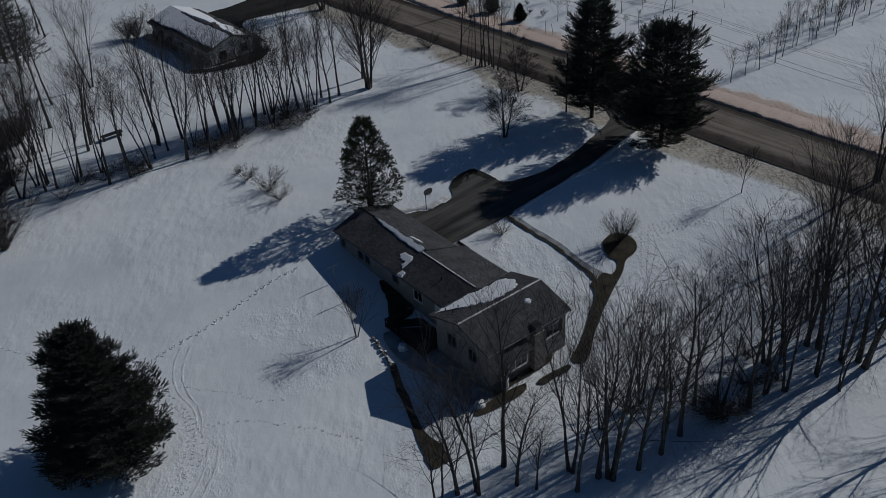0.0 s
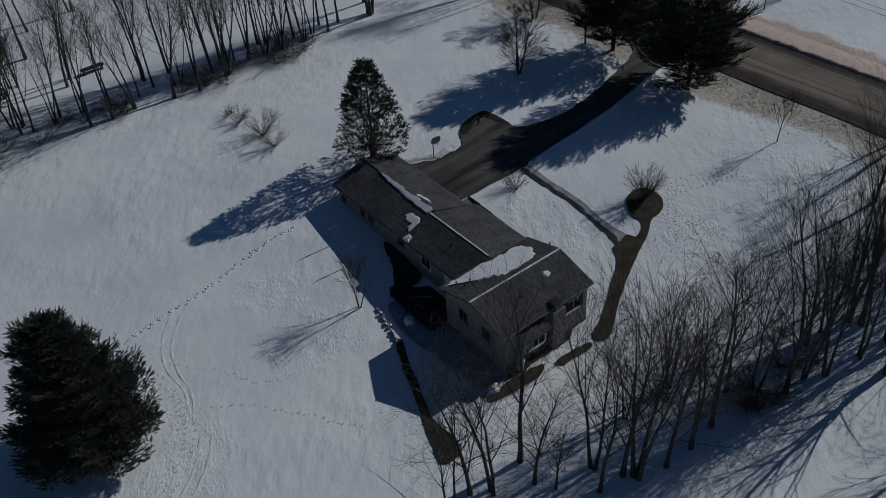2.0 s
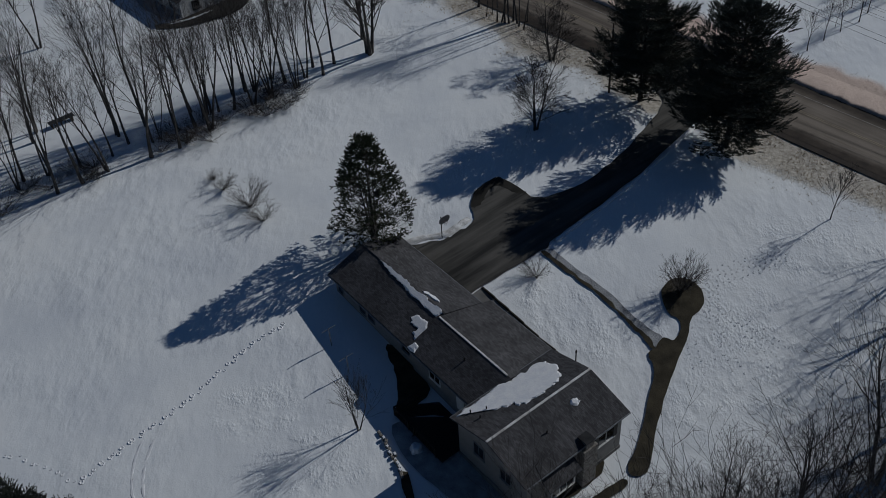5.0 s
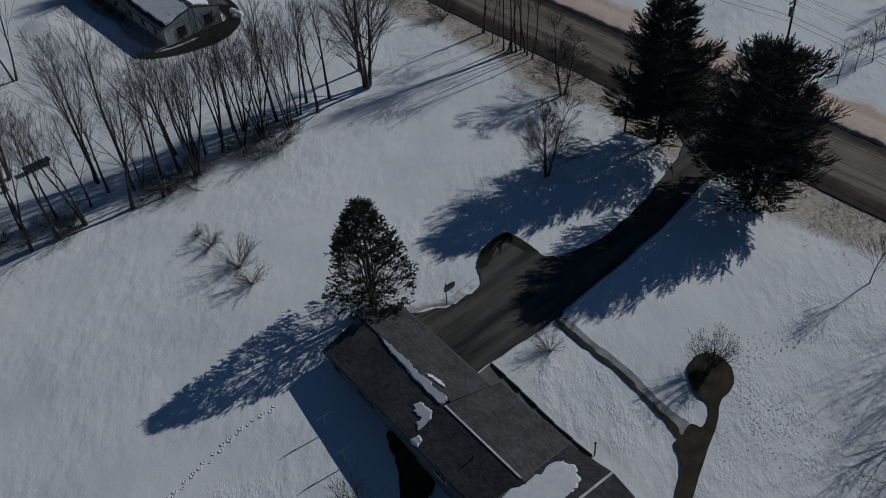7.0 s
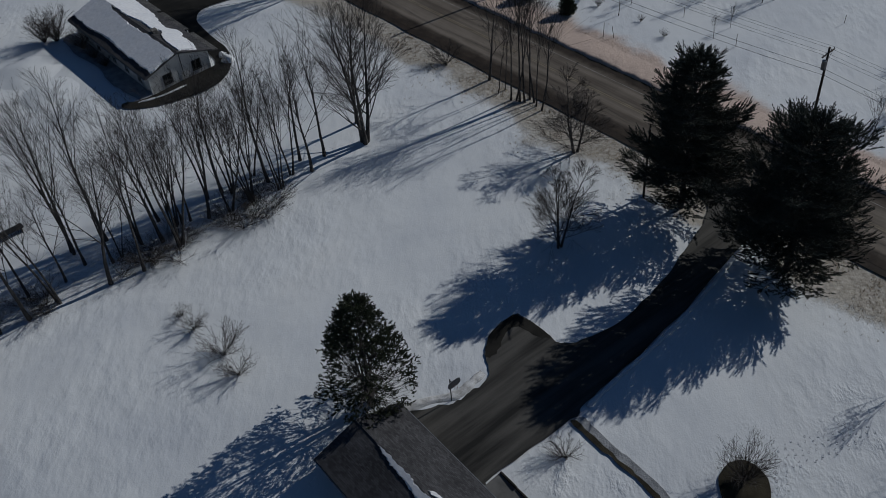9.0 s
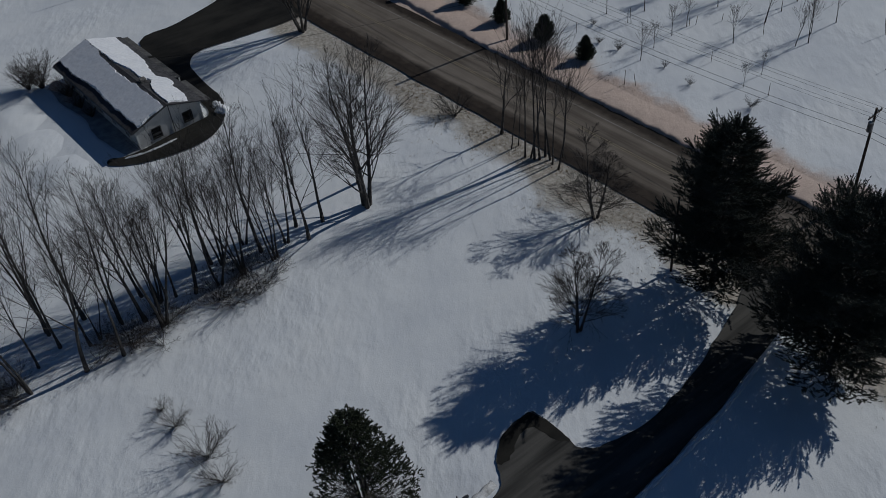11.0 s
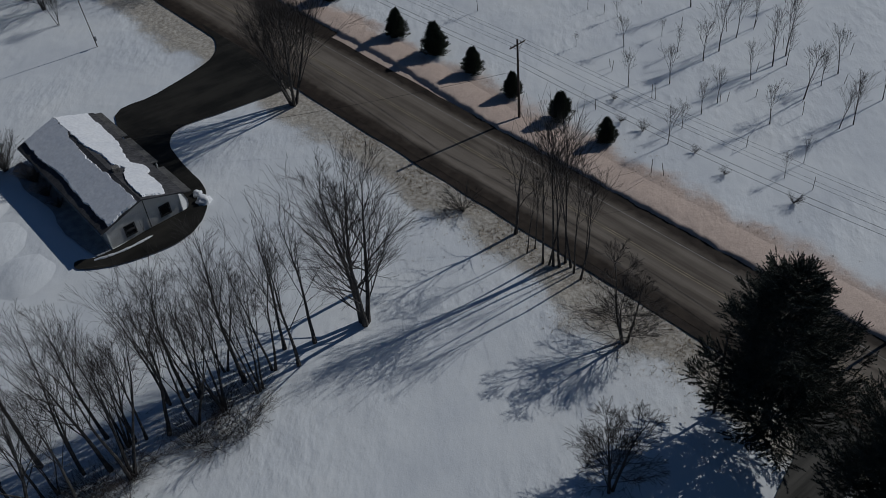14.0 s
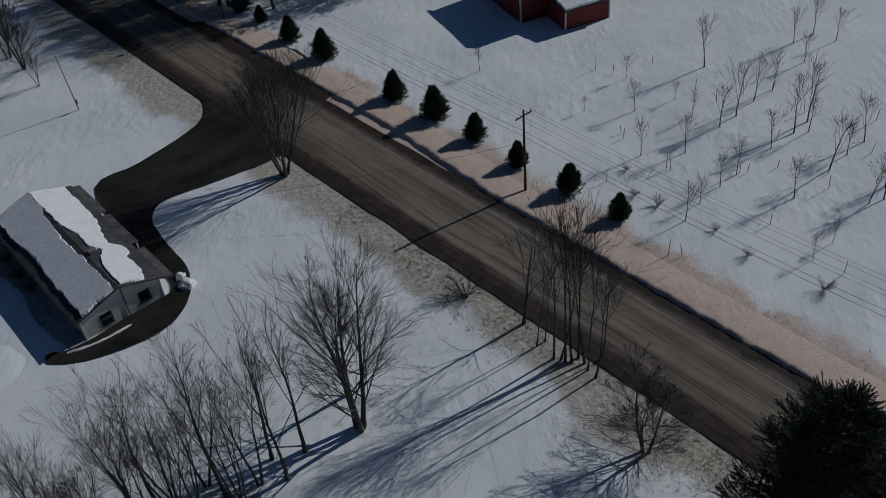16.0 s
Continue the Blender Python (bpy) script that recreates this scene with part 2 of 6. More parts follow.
def siding(name, base, lap=0.12):
    m, nt, b = material(name, 0.6)
    v = coords(nt)
    sep = nt.nodes.new("ShaderNodeSeparateXYZ")
    nt.links.new(v, sep.inputs[0])
    saw = math_node(nt, "FRACT", math_node(nt, "DIVIDE", sep.outputs["Z"], lap))
    edge = math_node(nt, "GREATER_THAN", saw, 0.86)
    dirt = noise_tex(nt, v, 0.9, 5.0)
    col = ramp(nt, dirt, [(0.3, tuple(c * 0.8 for c in base)), (0.7, base)])
    col = mix_col(nt, math_node(nt, "MULTIPLY", edge, 0.45), col, tuple(c * 0.45 for c in base))
    nt.links.new(col, b.inputs["Base Color"])
    bump(nt, b, saw, 0.5, 0.02)
    return m


DECK_WOOD = simple("wet_dark_deck_wood", [(0.3, (0.014, 0.012, 0.011)), (0.7, (0.036, 0.031, 0.027))], 3.0, 0.8, 20.0, 0.3, 0.02, 30.0)
SIDING = siding("grey_lap_siding", (0.25, 0.24, 0.225))
SIDING_NB = siding("pale_lap_siding", (0.62, 0.61, 0.58))
RED_BOARD = siding("red_barn_boards", (0.20, 0.035, 0.030), 0.25)
TRIM = simple("white_trim_paint", [(0.3, (0.58, 0.58, 0.56)), (0.7, (0.74, 0.74, 0.72))], 2.0, 0.5)
STONE = simple("chimney_stone", [(0.3, (0.11, 0.10, 0.09)), (0.5, (0.21, 0.195, 0.175)), (0.7, (0.30, 0.285, 0.26))], 4.0, 0.9, 9.0, 0.8, 0.05, 10.0)
DARK_WOOD = simple("weathered_dark_wood", [(0.3, (0.045, 0.035, 0.027)), (0.7, (0.11, 0.085, 0.065))], 3.0, 0.85, 20.0, 0.3, 0.02, 30.0)
POLE_WOOD = simple("pole_wood", [(0.3, (0.06, 0.047, 0.036)), (0.7, (0.13, 0.105, 0.085))], 2.0, 0.9, 20.0, 0.3, 0.02, 30.0)
METAL = simple("dull_grey_metal", [(0.3, (0.16, 0.17, 0.18)), (0.7, (0.28, 0.29, 0.30))], 2.0, 0.5, 30.0, 0.1, 0.01, 30.0, 0.6)
DARK_METAL = simple("black_metal", [(0.3, (0.02, 0.02, 0.02)), (0.7, (0.05, 0.05, 0.05))], 2.0, 0.5, 30.0, 0.1, 0.01, 30.0, 0.3)
WHITE_METAL = simple("white_enamel", [(0.3, (0.62, 0.62, 0.62)), (0.7, (0.78, 0.78, 0.78))], 2.0, 0.4)
BARK = simple("grey_brown_bark", [(0.3, (0.045, 0.040, 0.037)), (0.5, (0.080, 0.073, 0.067)), (0.75, (0.13, 0.12, 0.112))], 2.5, 0.95, 9.0, 0.7, 0.05, 14.0)
TWIG = simple("dark_twigs", [(0.3, (0.045, 0.039, 0.036)), (0.7, (0.090, 0.080, 0.073))], 1.0, 0.9, 20.0, 0.2, 0.01)
PALE_BARK = simple("pale_orchard_bark", [(0.3, (0.042, 0.037, 0.033)), (0.7, (0.09, 0.08, 0.072))], 2.0, 0.9, 12.0, 0.4, 0.02)


def needles(name, dark, light):
    m, nt, b = material(name, 0.75)
    geo = nt.nodes.new("ShaderNodeNewGeometry")
    v = coords(nt)
    f = math_node(nt, "ADD", math_node(nt, "MULTIPLY", geo.outputs["Random Per Island"], 0.5), math_node(nt, "MULTIPLY", noise_tex(nt, v, 0.7), 0.5))
    nt.links.new(ramp(nt, f, [(0.25, dark), (0.75, light)]), b.inputs["Base Color"])
    b.inputs["Specular IOR Level"].default_value = 0.15
    return m


PINE_NEEDLE = needles("pine_needles", (0.046, 0.050, 0.042), (0.092, 0.098, 0.078))
SPRUCE_NEEDLE = needles("spruce_needles", (0.036, 0.044, 0.030), (0.085, 0.093, 0.060))
SPARSE_NEEDLE = needles("sparse_spruce_needles", (0.030, 0.038, 0.024), (0.082, 0.088, 0.052))
STRAW = needles("dry_grass", (0.20, 0.15, 0.09), (0.50, 0.40, 0.27))


def glass_mat():
    m, nt, b = material("dark_window_glass", 0.06)
    b.inputs["Base Color"].default_value = (0.012, 0.014, 0.017, 1)
    b.inputs["Specular IOR Level"].default_value = 0.6
    return m


GLASS = glass_mat()


# ---------------------------------------------------------------- mesh helpers
def mesh_object(name, verts, faces, mat, parent=None, label="", smooth=False):
    me = bpy.data.meshes.new(name)
    me.from_pydata([tuple(v) for v in verts], [], faces)
    me.materials.append(mat)
    if smooth:
        me.polygons.foreach_set("use_smooth", [True] * len(me.polygons))
    me.update()
    ob = new(name, me)
    ob.parent = parent
    if label:
        tagged(ob, label)
    return ob


def part(name, bm, mat, parent=None, label="", smooth=False):
    me = bpy.data.meshes.new(name)
    bmesh.ops.recalc_face_normals(bm, faces=bm.faces)
    bm.to_mesh(me)
    bm.free()
    me.materials.append(mat)
    if smooth:
        me.polygons.foreach_set("use_smooth", [True] * len(me.polygons))
    ob = new(name, me)
    ob.parent = parent
    if label:
        tagged(ob, label)
    return ob


def thing(name, m, label, category, group="", kind=""):
    e = new(name)
    e.empty_display_size = 0.3
    e.matrix_world = m
    return tagged(e, label, category, group, kind)


def add_box(bm, x0, x1, y0, y1, z0, z1, bevel=0.0, m=None):
    mat4 = Matrix.Translation(((x0 + x1) / 2, (y0 + y1) / 2, (z0 + z1) / 2)) @ Matrix.Diagonal((abs(x1 - x0), abs(y1 - y0), abs(z1 - z0), 1))
    if m is not None:
        mat4 = m @ mat4
    r = bmesh.ops.create_cube(bm, size=1.0, matrix=mat4)
    if bevel > 0:
        edges = list({e for v in r["verts"] for e in v.link_edges})
        bmesh.ops.bevel(bm, geom=edges, offset=bevel, segments=1, affect="EDGES")
    return bm


def box(x0, x1, y0, y1, z0, z1, bevel=0.02):
    return add_box(bmesh.new(), x0, x1, y0, y1, z0, z1, bevel)


def add_rod(bm, a, b, r0, r1=None, sides=8):
    a, b = Vector(a), Vector(b)
    r1 = r0 if r1 is None else r1
    d = b - a
    m = Matrix.Translation((a + b) / 2) @ d.to_track_quat("Z", "Y").to_matrix().to_4x4()
    bmesh.ops.create_cone(bm, cap_ends=True, segments=sides, radius1=r0, radius2=r1, depth=d.length, matrix=m)
    return bm


def rod(a, b, r0, r1=None, sides=8):
    return add_rod(bmesh.new(), a, b, r0, r1, sides)


def prism(bm, outline, z0, z1):
    """Upright prism over a plan outline."""
    lo = [bm.verts.new((x, y, z0)) for x, y in outline]
    hi = [bm.verts.new((x, y, z1)) for x, y in outline]
    n = len(outline)
    bm.faces.new(hi)
    bm.faces.new(lo[::-1])
    for i in range(n):
        bm.faces.new((lo[i], lo[(i + 1) % n], hi[(i + 1) % n], hi[i]))
    return bm


def slab(corners, thick):
    """A flat plate under four or more corners given in space."""
    bm = bmesh.new()
    top = [bm.verts.new(c) for c in corners]
    low = [bm.verts.new((c[0], c[1], c[2] - thick)) for c in corners]
    n = len(corners)
    bm.faces.new(top)
    bm.faces.new(low[::-1])
    for i in range(n):
        bm.faces.new((top[i], low[i], low[(i + 1) % n], top[(i + 1) % n]))
    return bm


# ---------------------------------------------------------------- ground
def base_z(x, y):
    t = min(max((100 - y) / 40, 0), 1)
    return -2.4 * t * t * (3 - 2 * t)


def ground_z(x, y):
    n = noise.fractal(Vector((x * 0.13, y * 0.13, 0.3)), 1.0, 2.0, 3)
    m = noise.noise(Vector((x * 0.5, y * 0.3, 2.0)))
    return base_z(x, y) - 0.09 + 0.06 * max(-1, min(1, n)) + 0.025 * m


def build_ground():
    xs = np.concatenate([np.linspace(-900, -110, 24), np.arange(-108, 92, 1.25), np.linspace(94, 900, 24)])
    ys = np.concatenate([np.linspace(-900, -42, 22), np.arange(-40, 240, 1.25), np.linspace(242, 1200, 24)])
    verts = [(x, y, ground_z(x, y)) for y in ys for x in xs]
    w = len(xs)
    faces = [(j * w + i, j * w + i + 1, (j + 1) * w + i + 1, (j + 1) * w + i) for j in range(len(ys) - 1) for i in range(w - 1)]
    g = mesh_object("ground", verts, faces, SNOW_GROUND, None, "", True)
    tagged(g, "snow-covered lawn and field with dry grass by the road", "ground", kind="structure")


build_ground()


def smooth_outline(pts, steps=6, jitter=0.0, seed=1, closed=True):
    rnd = random.Random(seed)
    out = []
    n = len(pts)
    for i in range(n if closed else n - 1):
        p = [Vector((*pts[(i + k) % n if closed else min(max(i + k, 0), n - 1)], 0)) for k in (-1, 0, 1, 2)]
        for s in range(steps):
            t = s / steps
            q = 0.5 * (2 * p[1] + (p[2] - p[0]) * t + (2 * p[0] - 5 * p[1] + 4 * p[2] - p[3]) * t * t + (3 * p[1] - p[0] - 3 * p[2] + p[3]) * t ** 3)
            out.append((q.x + rnd.uniform(-jitter, jitter), q.y + rnd.uniform(-jitter, jitter)))
    if not closed:
        out.append(pts[-1])
    return out


def draped(name, outline, lift, mat, label, category, step=2.0, kind="structure"):
    """A surface that follows the ground under a plan outline."""
    bm = bmesh.new()
    bm.faces.new([bm.verts.new((x, y, 0)) for x, y in outline])
    ys = [p[1] for p in outline]
    y = min(ys) + step
    while y < max(ys):
        bmesh.ops.bisect_plane(bm, geom=bm.verts[:] + bm.edges[:] + bm.faces[:], plane_co=(0, y, 0), plane_no=(0, 1, 0))
        y += step
    for v in bm.verts:
        v.co.z = base_z(v.co.x, v.co.y) + lift
    bmesh.ops.triangulate(bm, faces=bm.faces)
    for f in bm.faces:
        if f.normal.z < 0:
            f.normal_flip()
    me = bpy.data.meshes.new(name)
    bm.to_mesh(me)
    bm.free()
    me.materials.append(mat)
    return tagged(new(name, me), label, category, kind=kind)


def snow_bank(name, line, width, height, seed, mat=None, label="low bank of shovelled snow along paving", lumps=0.5, flat=False):
    """A ridge of piled snow along a line on the ground."""
    pts = smooth_outline(line, 8, 0.0, seed, False)
    dense = []
    for a, b in zip(pts[:-1], pts[1:]):
        d = math.dist(a, b)
        k = max(1, int(d / 0.35))
        dense += [(a[0] + (b[0] - a[0]) * i / k, a[1] + (b[1] - a[1]) * i / k) for i in range(k)]
    dense.append(pts[-1])
    verts, faces = [], []
    cols = 7
    for i, (x, y) in enumerate(dense):
        a, b = dense[max(i - 1, 0)], dense[min(i + 1, len(dense) - 1)]
        t = Vector((b[0] - a[0], b[1] - a[1], 0)).normalized()
        nrm = Vector((-t.y, t.x, 0))
        taper = min(1, i / 4, (len(dense) - 1 - i) / 4)
        wob = noise.noise(Vector((x * 0.8, y * 0.8, seed)))
        for c in range(cols):
            f = c / (cols - 1) * 2 - 1
            q = Vector((x, y, 0)) + nrm * (f * width * 0.5 * (1 + 0.45 * wob) + 0.12 * noise.noise(Vector((x * 2, y * 2, c + seed))))
            h = height * taper * (1 - f * f) * (1 + lumps * noise.noise(Vector((x * 1.4, y * 1.4, c * 0.6 + seed * 3))) + lumps * wob)
            if flat:
                verts.append((q.x, q.y, ground_z(q.x, q.y) - 0.05 * (abs(f) > 0.99) + max(h, -0.02)))
            else:
                verts.append((q.x, q.y, base_z(q.x, q.y) - 0.12 * (abs(f) > 0.99) + max(h, 0.01)))
        if i:
            for c in range(cols - 1):
                o = (i - 1) * cols + c
                faces.append((o, o + 1, o + cols + 1, o + cols))
    ob = mesh_object(name, verts, faces, mat or SNOW, None, "", True)
    return tagged(ob, label, "snow bank", kind="structure")


def road_pt(s, n):
    """A plan point s metres along the road from its middle and n across."""
    p = ROAD_DIR * s + ROAD_N * n
    return (p.x, p.y)


def road_strip(name, n0, n1, s0, s1, lift, mat, label, wob=0.0, seed=0):
    verts, faces = [], []
    k = int((s1 - s0) / 2.0)
    for i in range(k + 1):
        s = s0 + (s1 - s0) * i / k
        for n, sg in ((n0, -1), (n1, 1)):
            x, y = road_pt(s, n + sg * wob * noise.noise(Vector((s * 0.35, n, seed))))
            verts.append((x, y, base_z(x, y) + lift))
        if i:
            o = (i - 1) * 2
            faces.append((o, o + 2, o + 3, o + 1))
    ob = mesh_object(name, verts, faces, mat)
    return tagged(ob, label, "road", kind="structure")


road_strip("road_shoulder", 100.6, 111.5, -330, 260, 0.02, SHOULDER, "dark wet gravel shoulders of the country road", 0.14, 3)
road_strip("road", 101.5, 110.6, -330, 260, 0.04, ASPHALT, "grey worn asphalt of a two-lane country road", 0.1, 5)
for off in (-0.14, 0.14):
    road_strip("centre_line", 106.45 + off - 0.05, 106.45 + off + 0.05, -330, 260, 0.052, YELLOW_LINE, "worn yellow centre line")
road_strip("edge_line", 109.45, 109.53, -330, 260, 0.052, WHITE_LINE, "worn white edge line")


def verge_bank():
    """The far verge stands a little above the road, with a ragged cut edge."""
    verts, faces = [], []
    prof = ((-0.25, -0.15), (0.0, 0.10), (0.12, 0.26), (0.5, 0.28), (1.8, 0.17), (3.6, 0.02), (4.6, -0.2))
    k = 1200
    for i in range(k + 1):
        s = -190 + 260 * i / k
        back = 1.3 * min(max((-120 - s) / 18, 0), 1)
        rag = 0.30 * noise.noise(Vector((s * 0.5, 1, 0))) + 0.22 * noise.noise(Vector((s * 2.2, 5, 0)))
        for j, (d, h) in enumerate(prof):
            x, y = road_pt(s, 111.5 + back + d + rag * max(0, 1 - j / 4))
            hh = h * (1 + 0.45 * noise.noise(Vector((s * 0.8, d, 3))) + 0.3 * noise.noise(Vector((s * 2.5, d, 9)))) if h > 0 else h
            verts.append((x, y, base_z(x, y) + hh))
        if i:
            o = (i - 1) * len(prof)
            faces += [(o + j, o + j + len(prof), o + j + len(prof) + 1, o + j + 1) for j in range(len(prof) - 1)]
    ob = mesh_object("verge_bank", verts, faces, SNOW_GROUND, None, "", True)
    tagged(ob, "low grassy bank with old snow beside the road", "verge", kind="structure")


verge_bank()

# driveway, walks and thawed ground
DRIVE_OUT = [(-8.6, 88.6), (-8.4, 92.3), (-6.1, 93.3), (-3.9, 93.8), (-2.6, 94.8), (-0.9, 96.5), (-1.2, 98.6), (-1.0, 101.0), (0.6, 103.1), (1.9, 103.8), (4.2, 101.6), (5.6, 100.2),
             (8.0, 100.7), (11.2, 102.7), (14.8, 106.8), (18.5, 112.0), (21.0, 116.2), (21.6, 119.2), (20.5, 123.6), (29.0, 115.6), (27.0, 115.2), (25.0, 113.6), (20.2, 107.6), (15.1, 101.5),
             (8.5, 94.8), (6.9, 93.2), (5.9, 91.8), (0.1, 87.4), (-1.6, 85.6), (-3.0, 84.2)]
draped("driveway", smooth_outline(DRIVE_OUT, 5, 0.13, 2), 0.03, DRIVE, "dark asphalt driveway with pale tyre streaks", "driveway")
# Darker overlay paints the berm's shadow on the bay's top, along with wet asphalt.
draped("wet_shade_patch", smooth_outline([(-1.1, 98.7), (-0.9, 101.0), (0.6, 103.0), (1.9, 103.7), (4.1, 101.6), (4.8, 100.8), (3.6, 101.0), (1.9, 102.2), (0.7, 101.6), (0.0, 99.4)], 4, 0.12, 14), 0.04, NEIGHBOUR_DRIVE, "dark patch on the turning bay, painted berm shadow over wet asphalt", "driveway")
draped("front_walk", [(-3.0, 84.2), (-1.4, 85.8), (-0.1, 87.0), (2.45, 84.0), (5.1, 80.7), (8.0, 77.6), (8.6, 77.0), (6.0, 75.0)], 0.035, CONCRETE, "wet concrete walk between house front and lawn", "path")
draped("trodden_walk", smooth_outline([(5.9, 91.6), (6.9, 92.1), (7.6, 91.3), (9.1, 89.4), (10.5, 87.9), (12.6, 85.4), (14.0, 83.3), (15.4, 81.6), (16.5, 80.4), (15.3, 79.5), (14.6, 80.8), (13.3, 82.8), (11.5, 85.3), (9.3, 87.8), (7.1, 90.3)], 4, 0.07, 5), 0.03, GREY_SNOW, "trodden grey snow walk beside the front lawn", "path")
# Thin dark line between the lawn and the trodden walk.
draped("lawn_edge", smooth_outline([(5.9, 91.5), (6.4, 91.7), (7.6, 90.2), (9.9, 87.6), (11.8, 85.3), (13.7, 82.6), (14.8, 81.2), (15.5, 80.0), (15.2, 79.3), (14.5, 80.8), (13.2, 82.8), (11.4, 85.3), (9.2, 87.8), (7.0, 90.3)], 5, 0.12, 6), 0.036, BARE, "thin dark edge of the front lawn", "path")
draped("side_walk", smooth_outline([(16.4, 80.6), (17.4, 80.3), (18.2, 82.4), (17.2, 83.7), (16.9, 85.6), (17.6, 87.2), (18.9, 87.8), (20.3, 87.2),
                                    (20.9, 85.7), (20.4, 84.0), (19.4, 83.0), (18.5, 80.2), (16.9, 77.0), (15.6, 73.8), (14.4, 70.3), (13.3, 66.8), (11.7, 66.9), (13.0, 70.0), (14.2, 73.6), (15.1, 77.0), (14.9, 78.8), (15.6, 79.6)], 3, 0.07, 5),
       0.04, BARE, "thawed strip of path round the house", "path")
draped("planting_bed", smooth_outline([(8.1, 63.9), (9.6, 65.1), (11.3, 66.2), (11.5, 65.5), (10.2, 64.6), (8.8, 63.5)], 4, 0.06, 6), 0.035, BARE, "bare thawed patch beside the house", "bare ground")
draped("planting_bed", smooth_outline([(2.0, 59.9), (4.4, 62.1), (6.9, 63.6), (6.4, 62.0), (4.0, 60.2), (2.2, 59.2)], 4, 0.06, 7), 0.035, BARE, "bare thawed patch beside the house", "bare ground")
draped("back_path", smooth_outline([(-6.7, 66.6), (-6.2, 66.8), (-5.0, 63.4), (-2.9, 57.5), (-1.1, 55.4), (-0.4, 53.8), (-1.2, 52.6), (-2.3, 53.0), (-3.3, 56.2), (-5.9, 63.2)], 4, 0.16, 8),
       0.03, BARE, "dark thawed track behind the house", "path")
# Dark patch that widens the road's dark edge at the far end.
draped("roadside_patch", smooth_outline([(-52.0, 207.5), (-46.9, 209.6), (-42.9, 207.4), (-37.9, 202.6), (-32.7, 200.3), (-29.0, 197.4), (-28.8, 194.6), (-26.6, 190.9), (-23.7, 186.4), (-28.0, 186.0), (-38.0, 196.0)], 4, 0.25, 19), 0.028, SHOULDER, "dark ground patch beside the road", "bare ground")
draped("neighbour_drive", smooth_outline([(-50.0, 168.3), (-45.9, 173.0), (-41.6, 179.1), (-40.4, 182.2), (-41.0, 186.0), (-44.5, 192.0), (-37.6, 186.4), (-30.0, 177.4), (-28.0, 173.9), (-32.5, 170.3), (-37.0, 167.6), (-41.0, 164.9), (-41.3, 161.9), (-39.8, 159.2),
                                        (-37.6, 156.3), (-35.3, 153.4), (-34.0, 149.4), (-34.6, 145.5), (-37.5, 142.6), (-42.0, 140.5), (-45.6, 140.2), (-46.0, 141.5), (-43.4, 142.4), (-38.0, 148.0), (-36.2, 149.8), (-38.0, 153.0), (-44.0, 159.0)], 4, 0.05, 9),
       0.035, NEIGHBOUR_DRIVE, "dark asphalt drive curving past the neighbour's house", "driveway")
snow_bank("snow_bank", [(-8.2, 93.2), (-6.1, 94.1), (-3.9, 94.6), (-2.7, 95.6), (-1.4, 97.0)], 0.9, 0.16, 12, DIRTY_SNOW, "heap of dirty shovelled snow beside the driveway", 0.8)
snow_bank("snow_bank", [(24.7, 113.2), (20.2, 107.2), (15.1, 101.1), (8.5, 94.4), (7.4, 93.2)], 0.5, 0.10, 3)
snow_bank("snow_bank", [(-44.4, 141.4), (-42.7, 142.1), (-40.7, 143.4), (-38.8, 145.2)], 0.4, 0.16, 10)
draped("wall_bed", smooth_outline([(2.9, 62.4), (7.0, 66.0), (9.4, 68.0), (9.9, 67.2), (8.4, 65.7), (7.1, 64.5), (5.6, 63.3), (4.4, 62.1), (2.8, 61.5)], 3, 0.1, 17), 0.03, BARE, "dark thawed bed along the house wall", "bare ground")


# ---------------------------------------------------------------- buildings
def window_unit(parent, wall, at, sill, w, h, axis, side, panes=1, mat=None):
    """A window with frame, sill and panes, standing on a wall face. axis: the wall's normal, x or y; wall: its coordinate; side: +1 or -1."""
    def b(a0, a1, d0, d1, z0, z1):
        lo, hi = sorted((wall + side * d0, wall + side * d1))
        return (lo, hi, a0, a1, z0, z1) if axis == "x" else (a0, a1, lo, hi, z0, z1)
    bm = bmesh.new()
    f = 0.09
    for piece in (b(at - w / 2 - f, at + w / 2 + f, -0.02, 0.06, sill - f, sill), b(at - w / 2 - f, at + w / 2 + f, -0.02, 0.06, sill + h, sill + h + f),
                  b(at - w / 2 - f, at - w / 2, -0.02, 0.06, sill, sill + h), b(at + w / 2, at + w / 2 + f, -0.02, 0.06, sill, sill + h)):
        add_box(bm, *piece)
    frame_ob = part("window_frame", bm, mat or TRIM, parent)
    pw = w / panes
    for i in range(panes):
        a = at - w / 2 + pw * i
        part("pane", box(*b(a + 0.025, a + pw - 0.025, -0.02, 0.02, sill + 0.02, sill + h - 0.02), bevel=0.0), GLASS, frame_ob)
        if i:
            part("mullion", box(*b(a - 0.025, a + 0.025, -0.02, 0.05, sill, sill + h), bevel=0.0), mat or TRIM, frame_ob)
    part("window_sill", box(*b(at - w / 2 - 0.12, at + w / 2 + 0.12, -0.02, 0.12, sill - f - 0.05, sill - f), bevel=0.01), mat or TRIM, parent)
    return frame_ob


